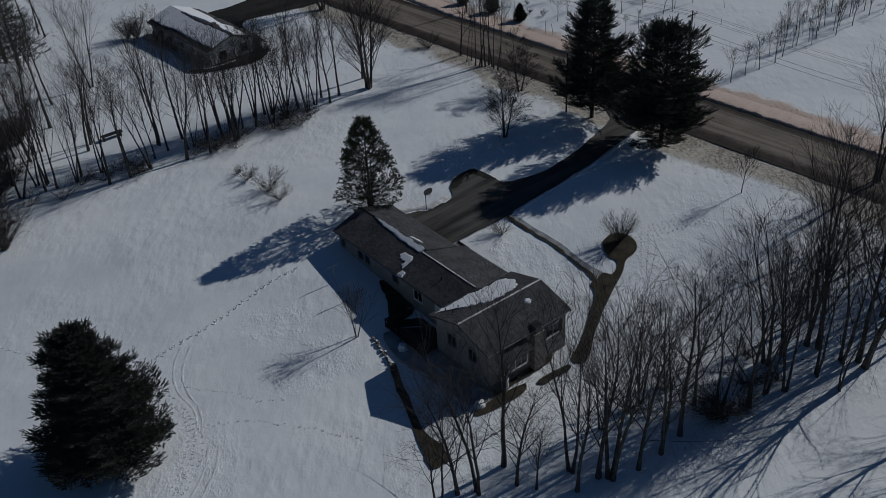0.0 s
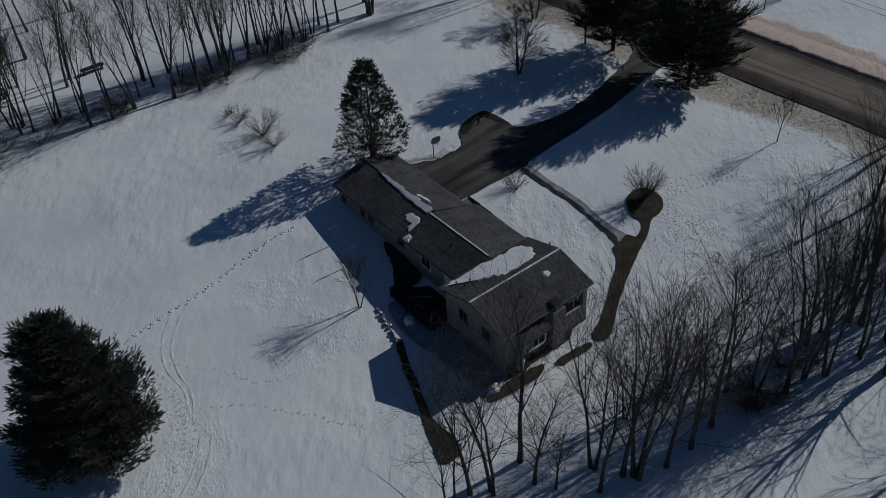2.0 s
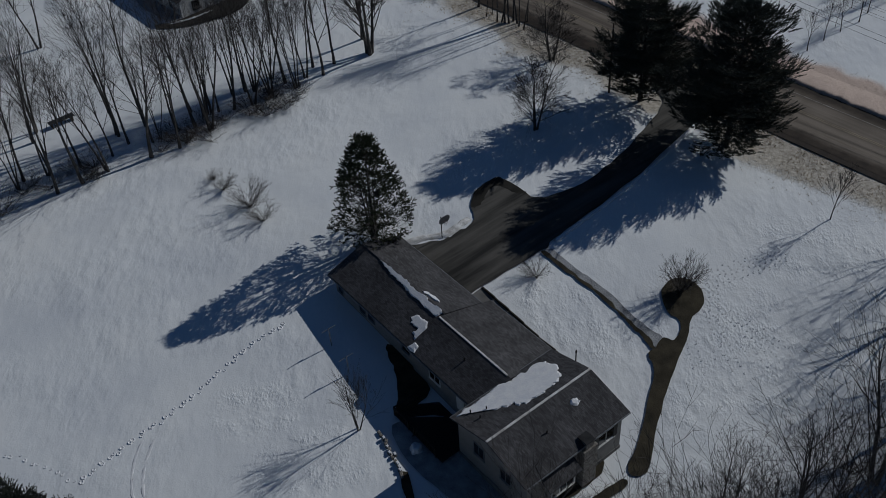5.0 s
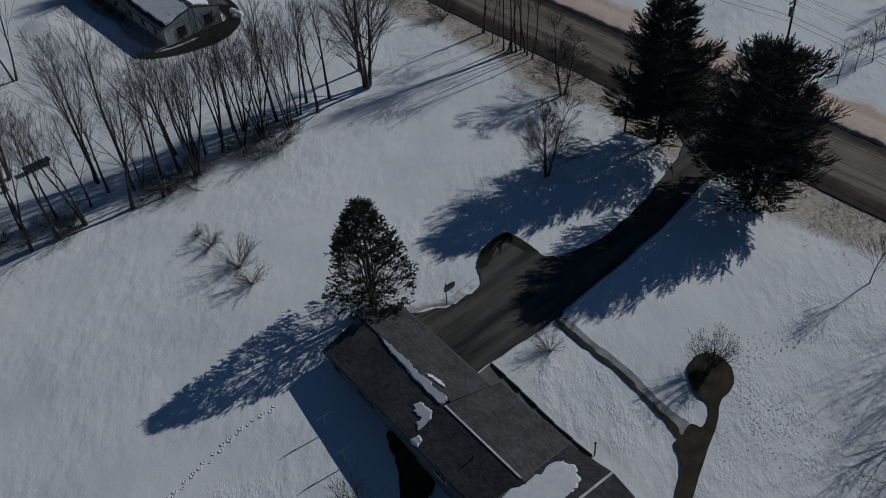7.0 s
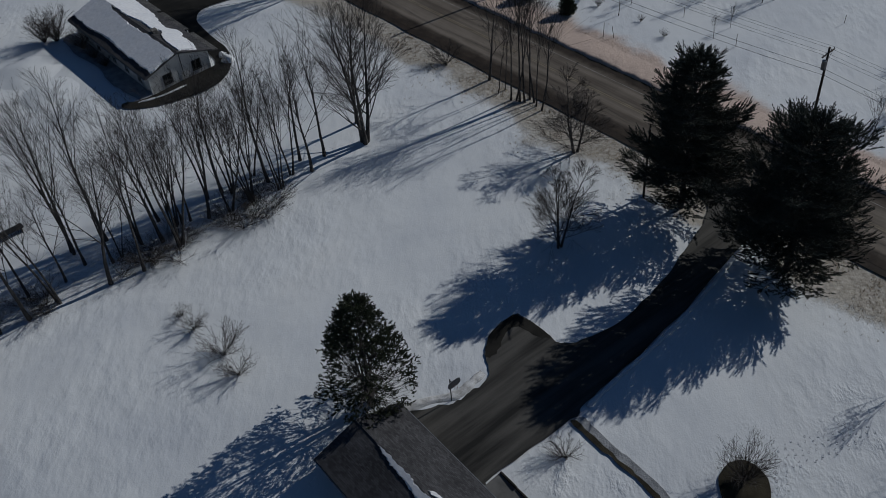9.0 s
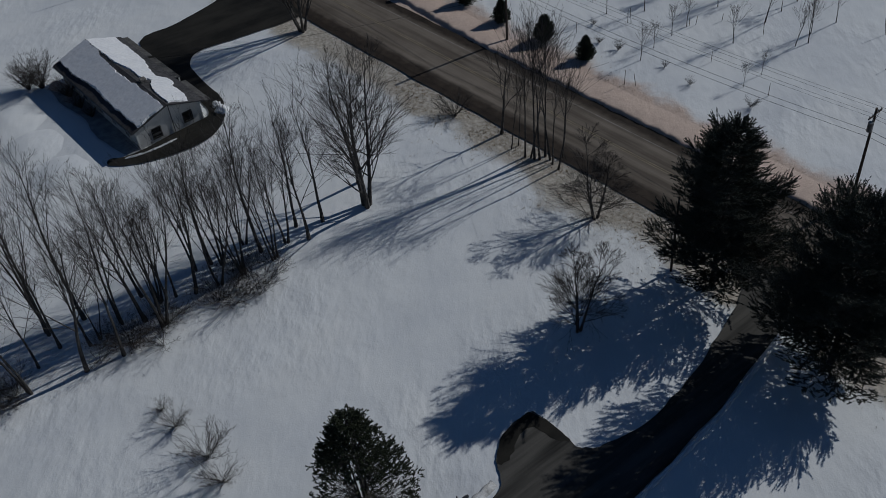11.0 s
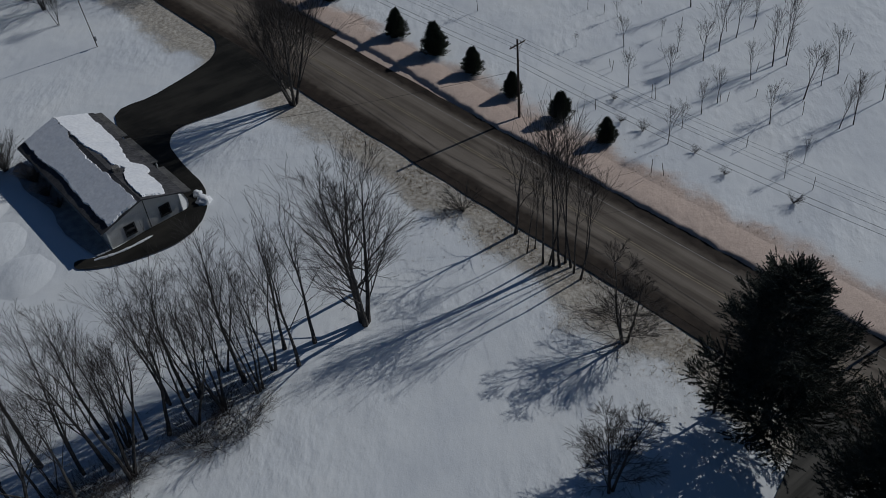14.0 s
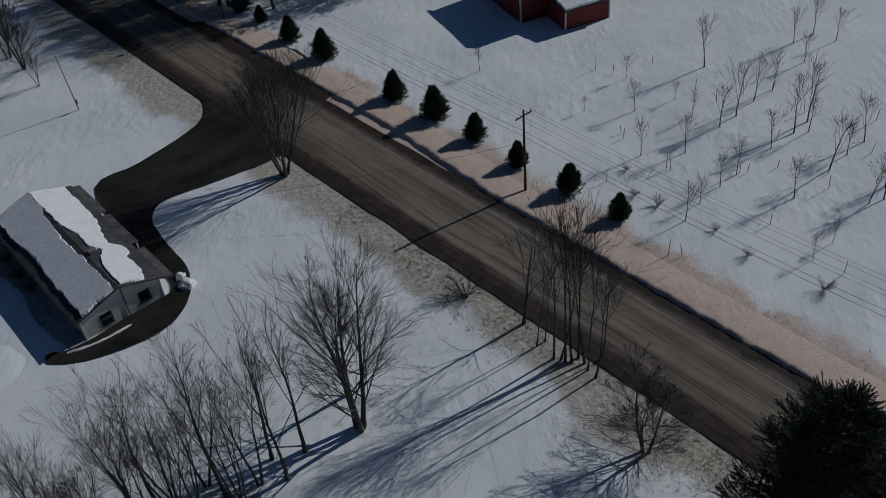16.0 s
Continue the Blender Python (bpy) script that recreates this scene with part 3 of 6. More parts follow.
def snow_on_slope(parent, outline, plane, thick, seed, label="", jag=0.12, name="snow_patch", mat=None):
    """A crust of snow with a ragged edge lying on a roof plane z = plane(x, y)."""
    rnd = random.Random(seed)
    dense = []
    n = len(outline)
    for i in range(n):
        a, b = outline[i], outline[(i + 1) % n]
        k = max(2, int(math.dist(a, b) / 0.15))
        for j in range(k):
            t = j / k
            x, y = a[0] + (b[0] - a[0]) * t, a[1] + (b[1] - a[1]) * t
            w = Vector((x * 1.1, y * 1.1, seed * 3.7))
            w2 = Vector((x * 4.0, y * 4.0, seed * 1.3))
            dense.append((x + jag * (1.6 * noise.noise(w) + 1.2 * noise.noise(w2) + rnd.uniform(-0.4, 0.4)), y + jag * (1.6 * noise.noise(w + Vector((9, 0, 0))) + 1.2 * noise.noise(w2 + Vector((9, 0, 0))) + rnd.uniform(-0.4, 0.4))))
    bm = bmesh.new()
    edge = [bm.verts.new((x, y, plane(x, y) + 0.01)) for x, y in dense]
    cx, cy = sum(p[0] for p in dense) / len(dense), sum(p[1] for p in dense) / len(dense)
    inner = []
    for x, y in dense:
        d = math.hypot(x - cx, y - cy)
        f = max(0.0, 1 - (0.10 + 0.12 * rnd.random()) / max(d, 0.3))
        qx, qy = cx + (x - cx) * f, cy + (y - cy) * f
        inner.append(bm.verts.new((qx, qy, plane(qx, qy) + thick * rnd.uniform(0.96, 1.04))))
    m = len(edge)
    for i in range(m):
        bm.faces.new((edge[i], edge[(i + 1) % m], inner[(i + 1) % m], inner[i]))
    top = bm.faces.new(inner)
    bmesh.ops.triangulate(bm, faces=[top])
    return part(name, bm, mat or SNOW, parent, label)


def gable_wall(x0, x1, y0, y1, z0, z1, peak, along="x"):
    """A block with gable ends, closed on top under the roof."""
    bm = bmesh.new()
    if along == "x":
        ym = (y0 + y1) / 2
        sec = [(y0, z0), (y1, z0), (y1, z1), (ym, peak), (y0, z1)]
        a = [bm.verts.new((x0, y, z)) for y, z in sec]
        b = [bm.verts.new((x1, y, z)) for y, z in sec]
    else:
        xm = (x0 + x1) / 2
        sec = [(x0, z0), (x1, z0), (x1, z1), (xm, peak), (x0, z1)]
        a = [bm.verts.new((x, y0, z)) for x, z in sec]
        b = [bm.verts.new((x, y1, z)) for x, z in sec]
    bm.faces.new(a)
    bm.faces.new(b[::-1])
    n = len(sec)
    for i in range(n):
        bm.faces.new((a[i], b[i], b[(i + 1) % n], a[(i + 1) % n]))
    return bm


def main_house():
    h = thing("house", pose(-3.5, 79.76, 0, 0, 0, -49.6), "low grey house with charcoal shingle roofs and snow patches", "house")
    # west block, middle block and higher east wing
    part("wall", gable_wall(-12.5, -0.05, -3.4, 4.25, -2.3, 1.52, 2.72), SIDING, h)
    part("wall", gable_wall(-0.05, 9.35, -3.55, 3.55, -2.6, 1.62, 2.80), SIDING, h)
    part("wall", gable_wall(9.4, 17.6, -5.95, 4.4, -3.0, 2.66, 3.72, "y"), SIDING, h)
    t = 0.16
    # west block: ridge at y 0.42
    rw, zw = 0.42, 2.95
    part("roof_slope", slab([(-12.95, rw, zw), (-12.95, -3.85, 1.55), (-0.12, -3.85, 1.55), (-0.12, rw, zw)], t), SHINGLE, h)
    part("roof_slope", slab([(-12.95, rw, zw), (-0.12, rw, zw), (-0.12, 4.68, 1.52), (-12.95, 4.68, 1.52)], t), SHINGLE, h)
    # middle block: ridge at y -0.22, the front slope runs out over the walk
    rm, zm = -0.22, 3.02
    part("roof_slope", slab([(-0.12, rm, zm), (-0.12, -3.98, 1.72), (9.38, -3.98, 1.72), (9.38, rm, zm)], t), SHINGLE, h)
    part("roof_slope", slab([(-0.12, rm, zm), (9.38, rm, zm), (9.38, 5.75, 1.14), (-0.12, 5.75, 1.14)], t), SHINGLE, h)
    for x in (0.6, 3.5, 6.4, 9.0):
        part("porch_post", box(x - 0.07, x + 0.07, 5.3, 5.44, -1.2, 1.05), TRIM, h)
    # east wing, ridge along y
    xr, zr = 13.5, 3.95
    def wing_z(x, y):
        return zr - abs(x - xr) * (zr - 2.62) / 4.5
    part("roof_slope", slab([(xr, -6.4, zr), (xr, 4.8, zr), (9.0, 4.8, 2.62), (9.0, -6.4, 2.62)], t), SHINGLE, h)
    part("roof_slope", slab([(xr, -6.4, zr), (18.0, -6.4, 2.62), (18.0, 4.8, 2.62), (xr, 4.8, zr)], t), SHINGLE, h)
    # ridge caps
    part("ridge_cap", box(-12.95, -0.15, rw - 0.10, rw + 0.10, zw - 0.06, zw + 0.03), SHINGLE, h)
    part("ridge_cap", box(-0.1, 9.0, rm - 0.09, rm + 0.09, zm - 0.06, zm + 0.03), DIRTY_SNOW, h, "pale ridge cap")
    part("ridge_cap", box(xr - 0.10, xr + 0.10, -6.4, 4.8, zr - 0.06, zr + 0.035), DIRTY_SNOW, h, "pale ridge cap")
    # gutters and fascia
    for x0, x1, y, z in ((-12.95, -0.12, -3.9, 1.44), (-0.12, 9.0, -4.03, 1.60), (-12.95, -0.12, 4.73, 1.42), (-0.12, 9.0, 5.80, 1.04)):
        part("gutter", box(x0, x1, y - 0.05, y + 0.05, z - 0.07, z + 0.05), METAL, h)
    for x in (8.95, 18.05):
        part("gutter", box(x - 0.05, x + 0.05, -6.4, 4.8, 2.46, 2.58), METAL, h)
    # snow lying on the roofs
    sw = (zw - 1.55) / (rw + 3.85)
    west = lambda x, y: zw - (rw - y) * sw
    snow_on_slope(h, [(-9.8, 0.36), (-6.0, 0.36), (-3.0, 0.38), (-0.4, 0.36), (-0.4, -0.2), (-2.4, -0.3), (-4.6, -0.2), (-6.8, -0.05), (-8.6, 0.1)], west, 0.10, 3, "", 0.10)
    snow_on_slope(h, [(-0.5, -1.0), (-0.25, -1.6), (-0.3, -3.0), (-0.9, -2.8), (-1.1, -2.2), (-1.9, -2.0), (-2.2, -1.5), (-1.4, -1.2)], west, 0.07, 4, "", 0.24)
    snow_on_slope(h, [(-3.9, 0.75), (-2.2, 0.75), (-1.7, 1.05), (-2.6, 1.4), (-3.6, 1.15)], lambda x, y: zw - (y - rw) * (zw - 1.52) / 4.26, 0.12, 9, "", 0.1)
    snow_on_slope(h, [(9.15, -5.9), (9.5, -6.0), (9.6, -4.6), (10.4, -3.9), (11.6, -3.2), (11.8, -2.1), (12.7, -1.5), (12.6, -0.2), (12.8, 1.4), (12.2, 2.6), (11.0, 3.3), (9.8, 3.2), (9.4, 2.0), (9.2, 0.2), (9.15, -3.4)], wing_z, 0.09, 5, "", 0.2)
    snow_on_slope(h, [(14.6, 1.4), (15.0, 1.2), (15.3, 1.6), (15.1, 2.1), (14.7, 2.0)], wing_z, 0.12, 6, "", 0.06)
    snow_on_slope(h, [(-0.1, -3.9), (0.4, -4.0), (0.9, -3.9), (0.7, -3.3), (0.2, -3.2)], lambda x, y: zm + (y - rm) * (zm - 1.72) / 3.76, 0.2, 8, "", 0.05)
    # vents
    for x, y in ((5.0, -1.6), (15.6, -2.0), (10.6, -3.9), (9.9, -5.0), (11.0, -4.9)):
        z = wing_z(x, y) if x > 9 else 2.55
        part("vent_pipe", rod((x, y, z - 0.1), (x, y, z + 0.35), 0.06), DARK_METAL, h)
    # chimney on the east wall
    part("chimney", box(17.55, 18.35, -0.6, 0.9, -2.9, 2.2), STONE, h, "pale rough stone chimney breast")
    part("chimney_stack", box(17.35, 18.2, -0.25, 0.55, 2.2, 2.95), STONE, h)
    part("chimney_cap", box(17.25, 18.3, -0.35, 0.65, 2.95, 3.03), DARK_METAL, h, "dark flat chimney cap")
    # bay window with its own little roof
    part("bay", box(17.6, 18.4, -4.3, -1.5, -0.6, 1.2), SIDING, h)
    part("bay_roof", slab([(17.62, -4.6, 2.0), (18.8, -4.6, 1.25), (18.8, -1.2, 1.25), (17.62, -1.2, 2.0)], 0.12), SHINGLE, h)
    window_unit(h, 18.4, -2.9, -0.3, 2.3, 1.3, "x", 1, 3)
    window_unit(h, 17.6, 2.6, 0.3, 1.8, 1.25, "x", 1, 2)
    for y in (1.55, 3.65):
        part("shutter", box(17.6, 17.68, y - 0.22, y + 0.22, 0.2, 1.65), DARK_METAL, h)
    window_unit(h, -5.95, 12.0, 0.2, 1.2, 1.3, "y", -1, 2, METAL)
    window_unit(h, -5.95, 15.2, 0.2, 1.2, 1.3, "y", -1, 2, METAL)
    window_unit(h, -5.95, 13.6, -2.3, 1.0, 0.6, "y", -1, 1, METAL)
    for x in (-8.0, -6.6):
        window_unit(h, -3.4, x, -0.25, 0.9, 1.25, "y", -1, 1, METAL)
    window_unit(h, -3.4, -1.2, -0.1, 1.0, 1.15, "y", -1, 1, METAL)
    window_unit(h, -3.4, -11.6, -0.25, 0.7, 1.0, "y", -1, 1, METAL)
    part("back_door", box(6.2, 7.2, -3.62, -3.55, -1.0, 1.1), TRIM, h, "white back door")
    window_unit(h, -3.55, 3.2, -0.2, 1.4, 1.2, "y", -1, 2)
    # foundation strip
    for x0, x1, y0, y1 in ((-12.56, -0.05, -3.46, 4.31), (9.34, 17.66, -6.01, 4.46)):
        part("foundation", box(x0, x1, y0, y1, -3.2, -1.75), CONCRETE, h)
    return h


main_house()


def deck():
    d = thing("deck", pose(-3.5, 79.76, -0.8, 0, 0, -49.6), "dark timber deck with railings in the house corner", "deck")
    for i in range(20):
        y = -4.08 - i * 0.19
        part("board", box(2.6, 9.3, y - 0.085, y + 0.085, -1.06, -1.02, 0.0), DECK_WOOD, d)
    for x in (2.7, 4.7, 5.5, 8.4):
        part("post", box(x - 0.06, x + 0.06, -7.8, -7.68, -2.9, -0.02, 0.0), DECK_WOOD, d)
        part("post", box(x - 0.06, x + 0.06, -4.3, -4.18, -2.9, -1.06, 0.0), DECK_WOOD, d)
    for x0, x1 in ((2.6, 4.7), (5.5, 8.5)):
        part("rail", box(x0, x1, -7.81, -7.67, -0.08, -0.02, 0.0), DECK_WOOD, d)
        part("rail", box(x0, x1, -7.78, -7.70, -0.85, -0.79, 0.0), DECK_WOOD, d)
        for i in range(int((x1 - x0) / 0.22)):
            x = x0 + 0.2 + i * 0.22
            part("baluster", box(x - 0.02, x + 0.02, -7.76, -7.72, -0.8, -0.08, 0.0), DECK_WOOD, d)
    part("rail", box(2.64, 2.76, -7.8, -4.2, -0.08, -0.02, 0.0), DECK_WOOD, d)
    part("rail", box(2.66, 2.74, -7.8, -4.2, -0.85, -0.79, 0.0), DECK_WOOD, d)
    for i in range(12):
        y = -7.5 + i * 0.22
        part("baluster", box(2.68, 2.72, y - 0.02, y + 0.02, -0.8, -0.08, 0.0), DECK_WOOD, d)
    for i in range(6):
        part("step", box(4.75, 5.45, -8.1 - i * 0.28, -7.82 - i * 0.28, -1.25 - i * 0.19, -1.2 - i * 0.19, 0.0), DECK_WOOD, d)
    for x in (4.68, 5.45):
        part("stringer", slab([(x, -7.8, -1.05), (x, -9.6, -2.3), (x + 0.06, -9.6, -2.3), (x + 0.06, -7.8, -1.05)], 0.25), DECK_WOOD, d)
    part("skirt", box(2.7, 9.2, -7.66, -7.62, -2.7, -1.08, 0.0), DECK_WOOD, d)


deck()


def edging():
    """A low retaining edge of rough blocks with snow on top, beside the thawed track."""
    w = thing("retaining_edge", pose(0, 0, 0), "low edge of dark stone blocks capped with snow", "garden edging")
    rr = random.Random(63)
    a, b = Vector((-8.9, 71.0, 0)), Vector((-6.5, 66.4, 0))
    n = 16
    for i in range(n):
        c = a.lerp(b, (i + 0.5) / n) + Vector((rr.gauss(0, 0.08), rr.gauss(0, 0.06), 0))
        z = base_z(c.x, c.y)
        turn = Matrix.Translation((c.x, c.y, z)) @ Matrix.Rotation(radians(-62 + rr.gauss(0, 9)), 4, "Z")
        hh = rr.uniform(0.10, 0.26)
        part("stone", add_box(bmesh.new(), -0.17, 0.17, -0.13, 0.13, -0.15, hh, 0.04, turn), STONE, w)
        if rr.random() < 0.45:
            part("snow_cap", add_box(bmesh.new(), -0.16, 0.16, -0.08, 0.13, hh, hh + rr.uniform(0.04, 0.09), 0.03, turn), SNOW, w)


edging()


def lawn_kerb():
    """Dark timbers that hold the edge of the front lawn above the walk, and a lamp post at their end."""
    k = thing("lawn_kerb", pose(0, 0, 0), "low dark timber edge between front lawn and walk", "garden edging")
    pts = [(-0.05, 87.05), (2.5, 84.05), (5.15, 80.75), (8.05, 77.65)]
    for (x0, y0), (x1, y1) in zip(pts[:-1], pts[1:]):
        n = 2
        for i in range(n):
            a = Vector((x0 + (x1 - x0) * i / n, y0 + (y1 - y0) * i / n, 0))
            b = Vector((x0 + (x1 - x0) * (i + 0.98) / n, y0 + (y1 - y0) * (i + 0.98) / n, 0))
            m = (a + b) / 2
            turn = Matrix.Translation((m.x, m.y, base_z(m.x, m.y))) @ Matrix.Rotation(math.atan2(b.y - a.y, b.x - a.x), 4, "Z")
            half = (b - a).length / 2
            part("timber", add_box(bmesh.new(), -half, half, -0.09, 0.09, -0.1, 0.2, 0.02, turn), DECK_WOOD, k)
    x, y = 8.3, 77.9
    q = thing("garden_post", pose(x, y, base_z(x, y)), "short dark post at the end of the front lawn", "post")
    part("post", rod((0, 0, -0.1), (0, 0, 1.5), 0.06, 0.06, 8), DARK_METAL, q)
    part("cap", rod((0, 0, 1.5), (0, 0, 1.68), 0.11, 0.07, 8), DARK_METAL, q)


lawn_kerb()


def house_pt(u, v):
    return (-3.5 + 0.648 * u + 0.762 * v, 79.76 - 0.762 * u + 0.648 * v)


# Dark patch on the ground between back wall and deck.
draped("wall_bed", smooth_outline([house_pt(-3.5, -3.5), house_pt(2.7, -3.7), house_pt(2.7, -7.4), house_pt(1.5, -6.6), house_pt(0.2, -5.6), house_pt(-1.6, -4.7), house_pt(-3.4, -4.1)], 4, 0.12, 23), 0.03, BARE, "dark ground patch between back wall and deck", "bare ground")


# Strip of darker grey laid on the ground along the wing's wall.
draped("wall_bed", smooth_outline([(-7.8, 71.5), (-6.2, 68.0), (-3.2, 64.9), (-0.1, 62.2), (2.2, 60.6), (3.7, 62.8), (0.9, 66.2), (-1.7, 69.6), (-3.4, 72.5)], 4, 0.1, 25), 0.032, GREY_SNOW, "darker grey ground along the wing's wall", "path")


def clothes_pole(u, v, h):
    x, y = house_pt(u, v)
    p = thing("clothes_pole", pose(x, y, base_z(x, y) - 0.1, 0, 0, -49.6), "grey steel T-shaped clothesline post in the snow", "clothes pole", "clothesline posts behind the house")
    part("post", rod((0, 0, 0), (0, 0, h), 0.05), METAL, p)
    part("crossbar", rod((0, -0.75, h - 0.1), (0, 0.75, h - 0.1), 0.035), METAL, p)


def snowy_heap(name, x, y, r, h, seed, label, rough=0.45):
    """A lumpy heap lying on the ground."""
    bm = bmesh.new()
    bmesh.ops.create_icosphere(bm, subdivisions=3, radius=1.0)
    for v in bm.verts:
        n = 1 + rough * noise.fractal(v.co * 1.8 + Vector((seed, 0, 0)), 1.0, 2.0, 3)
        v.co = Vector((v.co.x * r * n, v.co.y * r * n, max(v.co.z, -0.2) * h * n))
    ob = part(name, bm, SNOW, None, "", True)
    ob.matrix_basis = pose(x, y, base_z(x, y))
    return tagged(ob, label, "snow heap")


snowy_heap("snow_heap", -5.6, 69.1, 0.5, 0.7, 2, "lumpy heap of snow beside the deck")
snowy_heap("snow_heap", -34.6, 150.6, 0.8, 0.7, 5, "ploughed heap of snow at the house corner")
snowy_heap("snow_heap", -35.6, 151.9, 0.55, 0.5, 9, "ploughed heap of snow at the house corner")
snowy_heap("snow_heap", 2.4, 60.6, 0.55, 0.6, 12, "small heap of snow beside the house wall")


def drift(x, y, r, h, seed):
    """A broad mound of blown snow that runs out into the ground."""
    verts, faces = [], []
    n = 28
    for j in range(n + 1):
        for i in range(n + 1):
            u, v = (i / n * 2 - 1) * 1.0, (j / n * 2 - 1) * 1.0
            px, py = x + u * r, y + v * r
            d = math.hypot(u, v) * (1 + 0.12 * noise.noise(Vector((u * 2, v * 2, seed))))
            k = max(0.0, 1 - d * d) ** 1.3
            verts.append((px, py, ground_z(px, py) - 0.06 + (h + 0.06) * k))
    w = n + 1
    faces = [(j * w + i, j * w + i + 1, (j + 1) * w + i + 1, (j + 1) * w + i) for j in range(n) for i in range(n)]
    ob = mesh_object("snow_drift", verts, faces, SNOW_GROUND, None, "", True)
    tagged(ob, "smooth rounded drift of snow behind the neighbour's house", "snow drift", kind="structure")


drift(-61.3, 149.8, 4.6, 0.5, 31)
drift(-56.6, 144.4, 4.2, 0.5, 34)
drift(-51.4, 139.4, 3.8, 0.45, 37)
clothes_pole(-7.3, -7.6, 2.3)
clothes_pole(-3.6, -8.2, 2.3)


def hoop():
    x, y = -4.1, 94.1
    b = thing("basketball_hoop", pose(x, y, base_z(x, y), 0, 0, -48), "basketball hoop on a pole beside the driveway", "basketball hoop")
    b.scale = (0.8, 0.8, 0.85)
    part("pole", rod((0, 0, -0.1), (0, 0, 3.2), 0.06), DARK_METAL, b)
    part("arm", rod((0, 0, 3.0), (0.7, 0, 3.2), 0.04), DARK_METAL, b)
    part("arm", rod((0, 0, 2.6), (0.7, 0, 2.8), 0.04), DARK_METAL, b)
    bm = bmesh.new()
    pts = [(math.copysign(abs(math.cos(a)) ** 0.7, math.cos(a)) * 0.85, math.copysign(abs(math.sin(a)) ** 0.7, math.sin(a)) * 0.5) for a in [i * math.tau / 20 for i in range(20)]]
    lo = [bm.verts.new((0.70, p, 3.2 + q)) for p, q in pts]
    hi = [bm.verts.new((0.75, p, 3.2 + q)) for p, q in pts]
    bm.faces.new(lo)
    bm.faces.new(hi[::-1])
    for i in range(20):
        bm.faces.new((lo[i], lo[(i + 1) % 20], hi[(i + 1) % 20], hi[i]))
    part("backboard", bm, METAL, b, "grey rounded backboard")
    bm = bmesh.new()
    ring = [(0.98 + 0.23 * math.cos(i * math.tau / 16), 0.23 * math.sin(i * math.tau / 16), 2.95) for i in range(16)]
    for i in range(16):
        add_rod(bm, ring[i], ring[(i + 1) % 16], 0.012, sides=5)
    part("rim", bm, RED_BOARD, b)
    bm = bmesh.new()
    for i in range(16):
        c = ring[i]
        add_rod(bm, c, (0.98 + (c[0] - 0.98) * 0.6, c[1] * 0.6, 2.5), 0.008, sides=4)
    part("net", bm, WHITE_METAL, b)


hoop()


def gas_bottle():
    x, y = 4.9, 63.1
    b = thing("gas_bottle", pose(x, y, base_z(x, y)), "white upright gas bottle behind the house", "gas bottle")
    bm = bmesh.new()
    add_rod(bm, (0, 0, -0.1), (0, 0, 1.25), 0.38, sides=20)
    add_rod(bm, (0, 0, 1.25), (0, 0, 1.42), 0.38, 0.22, sides=20)
    part("tank", bm, WHITE_METAL, b, smooth=False)
    part("valve_cover", rod((0, 0, 1.42), (0, 0, 1.62), 0.14, sides=14), WHITE_METAL, b)


gas_bottle()


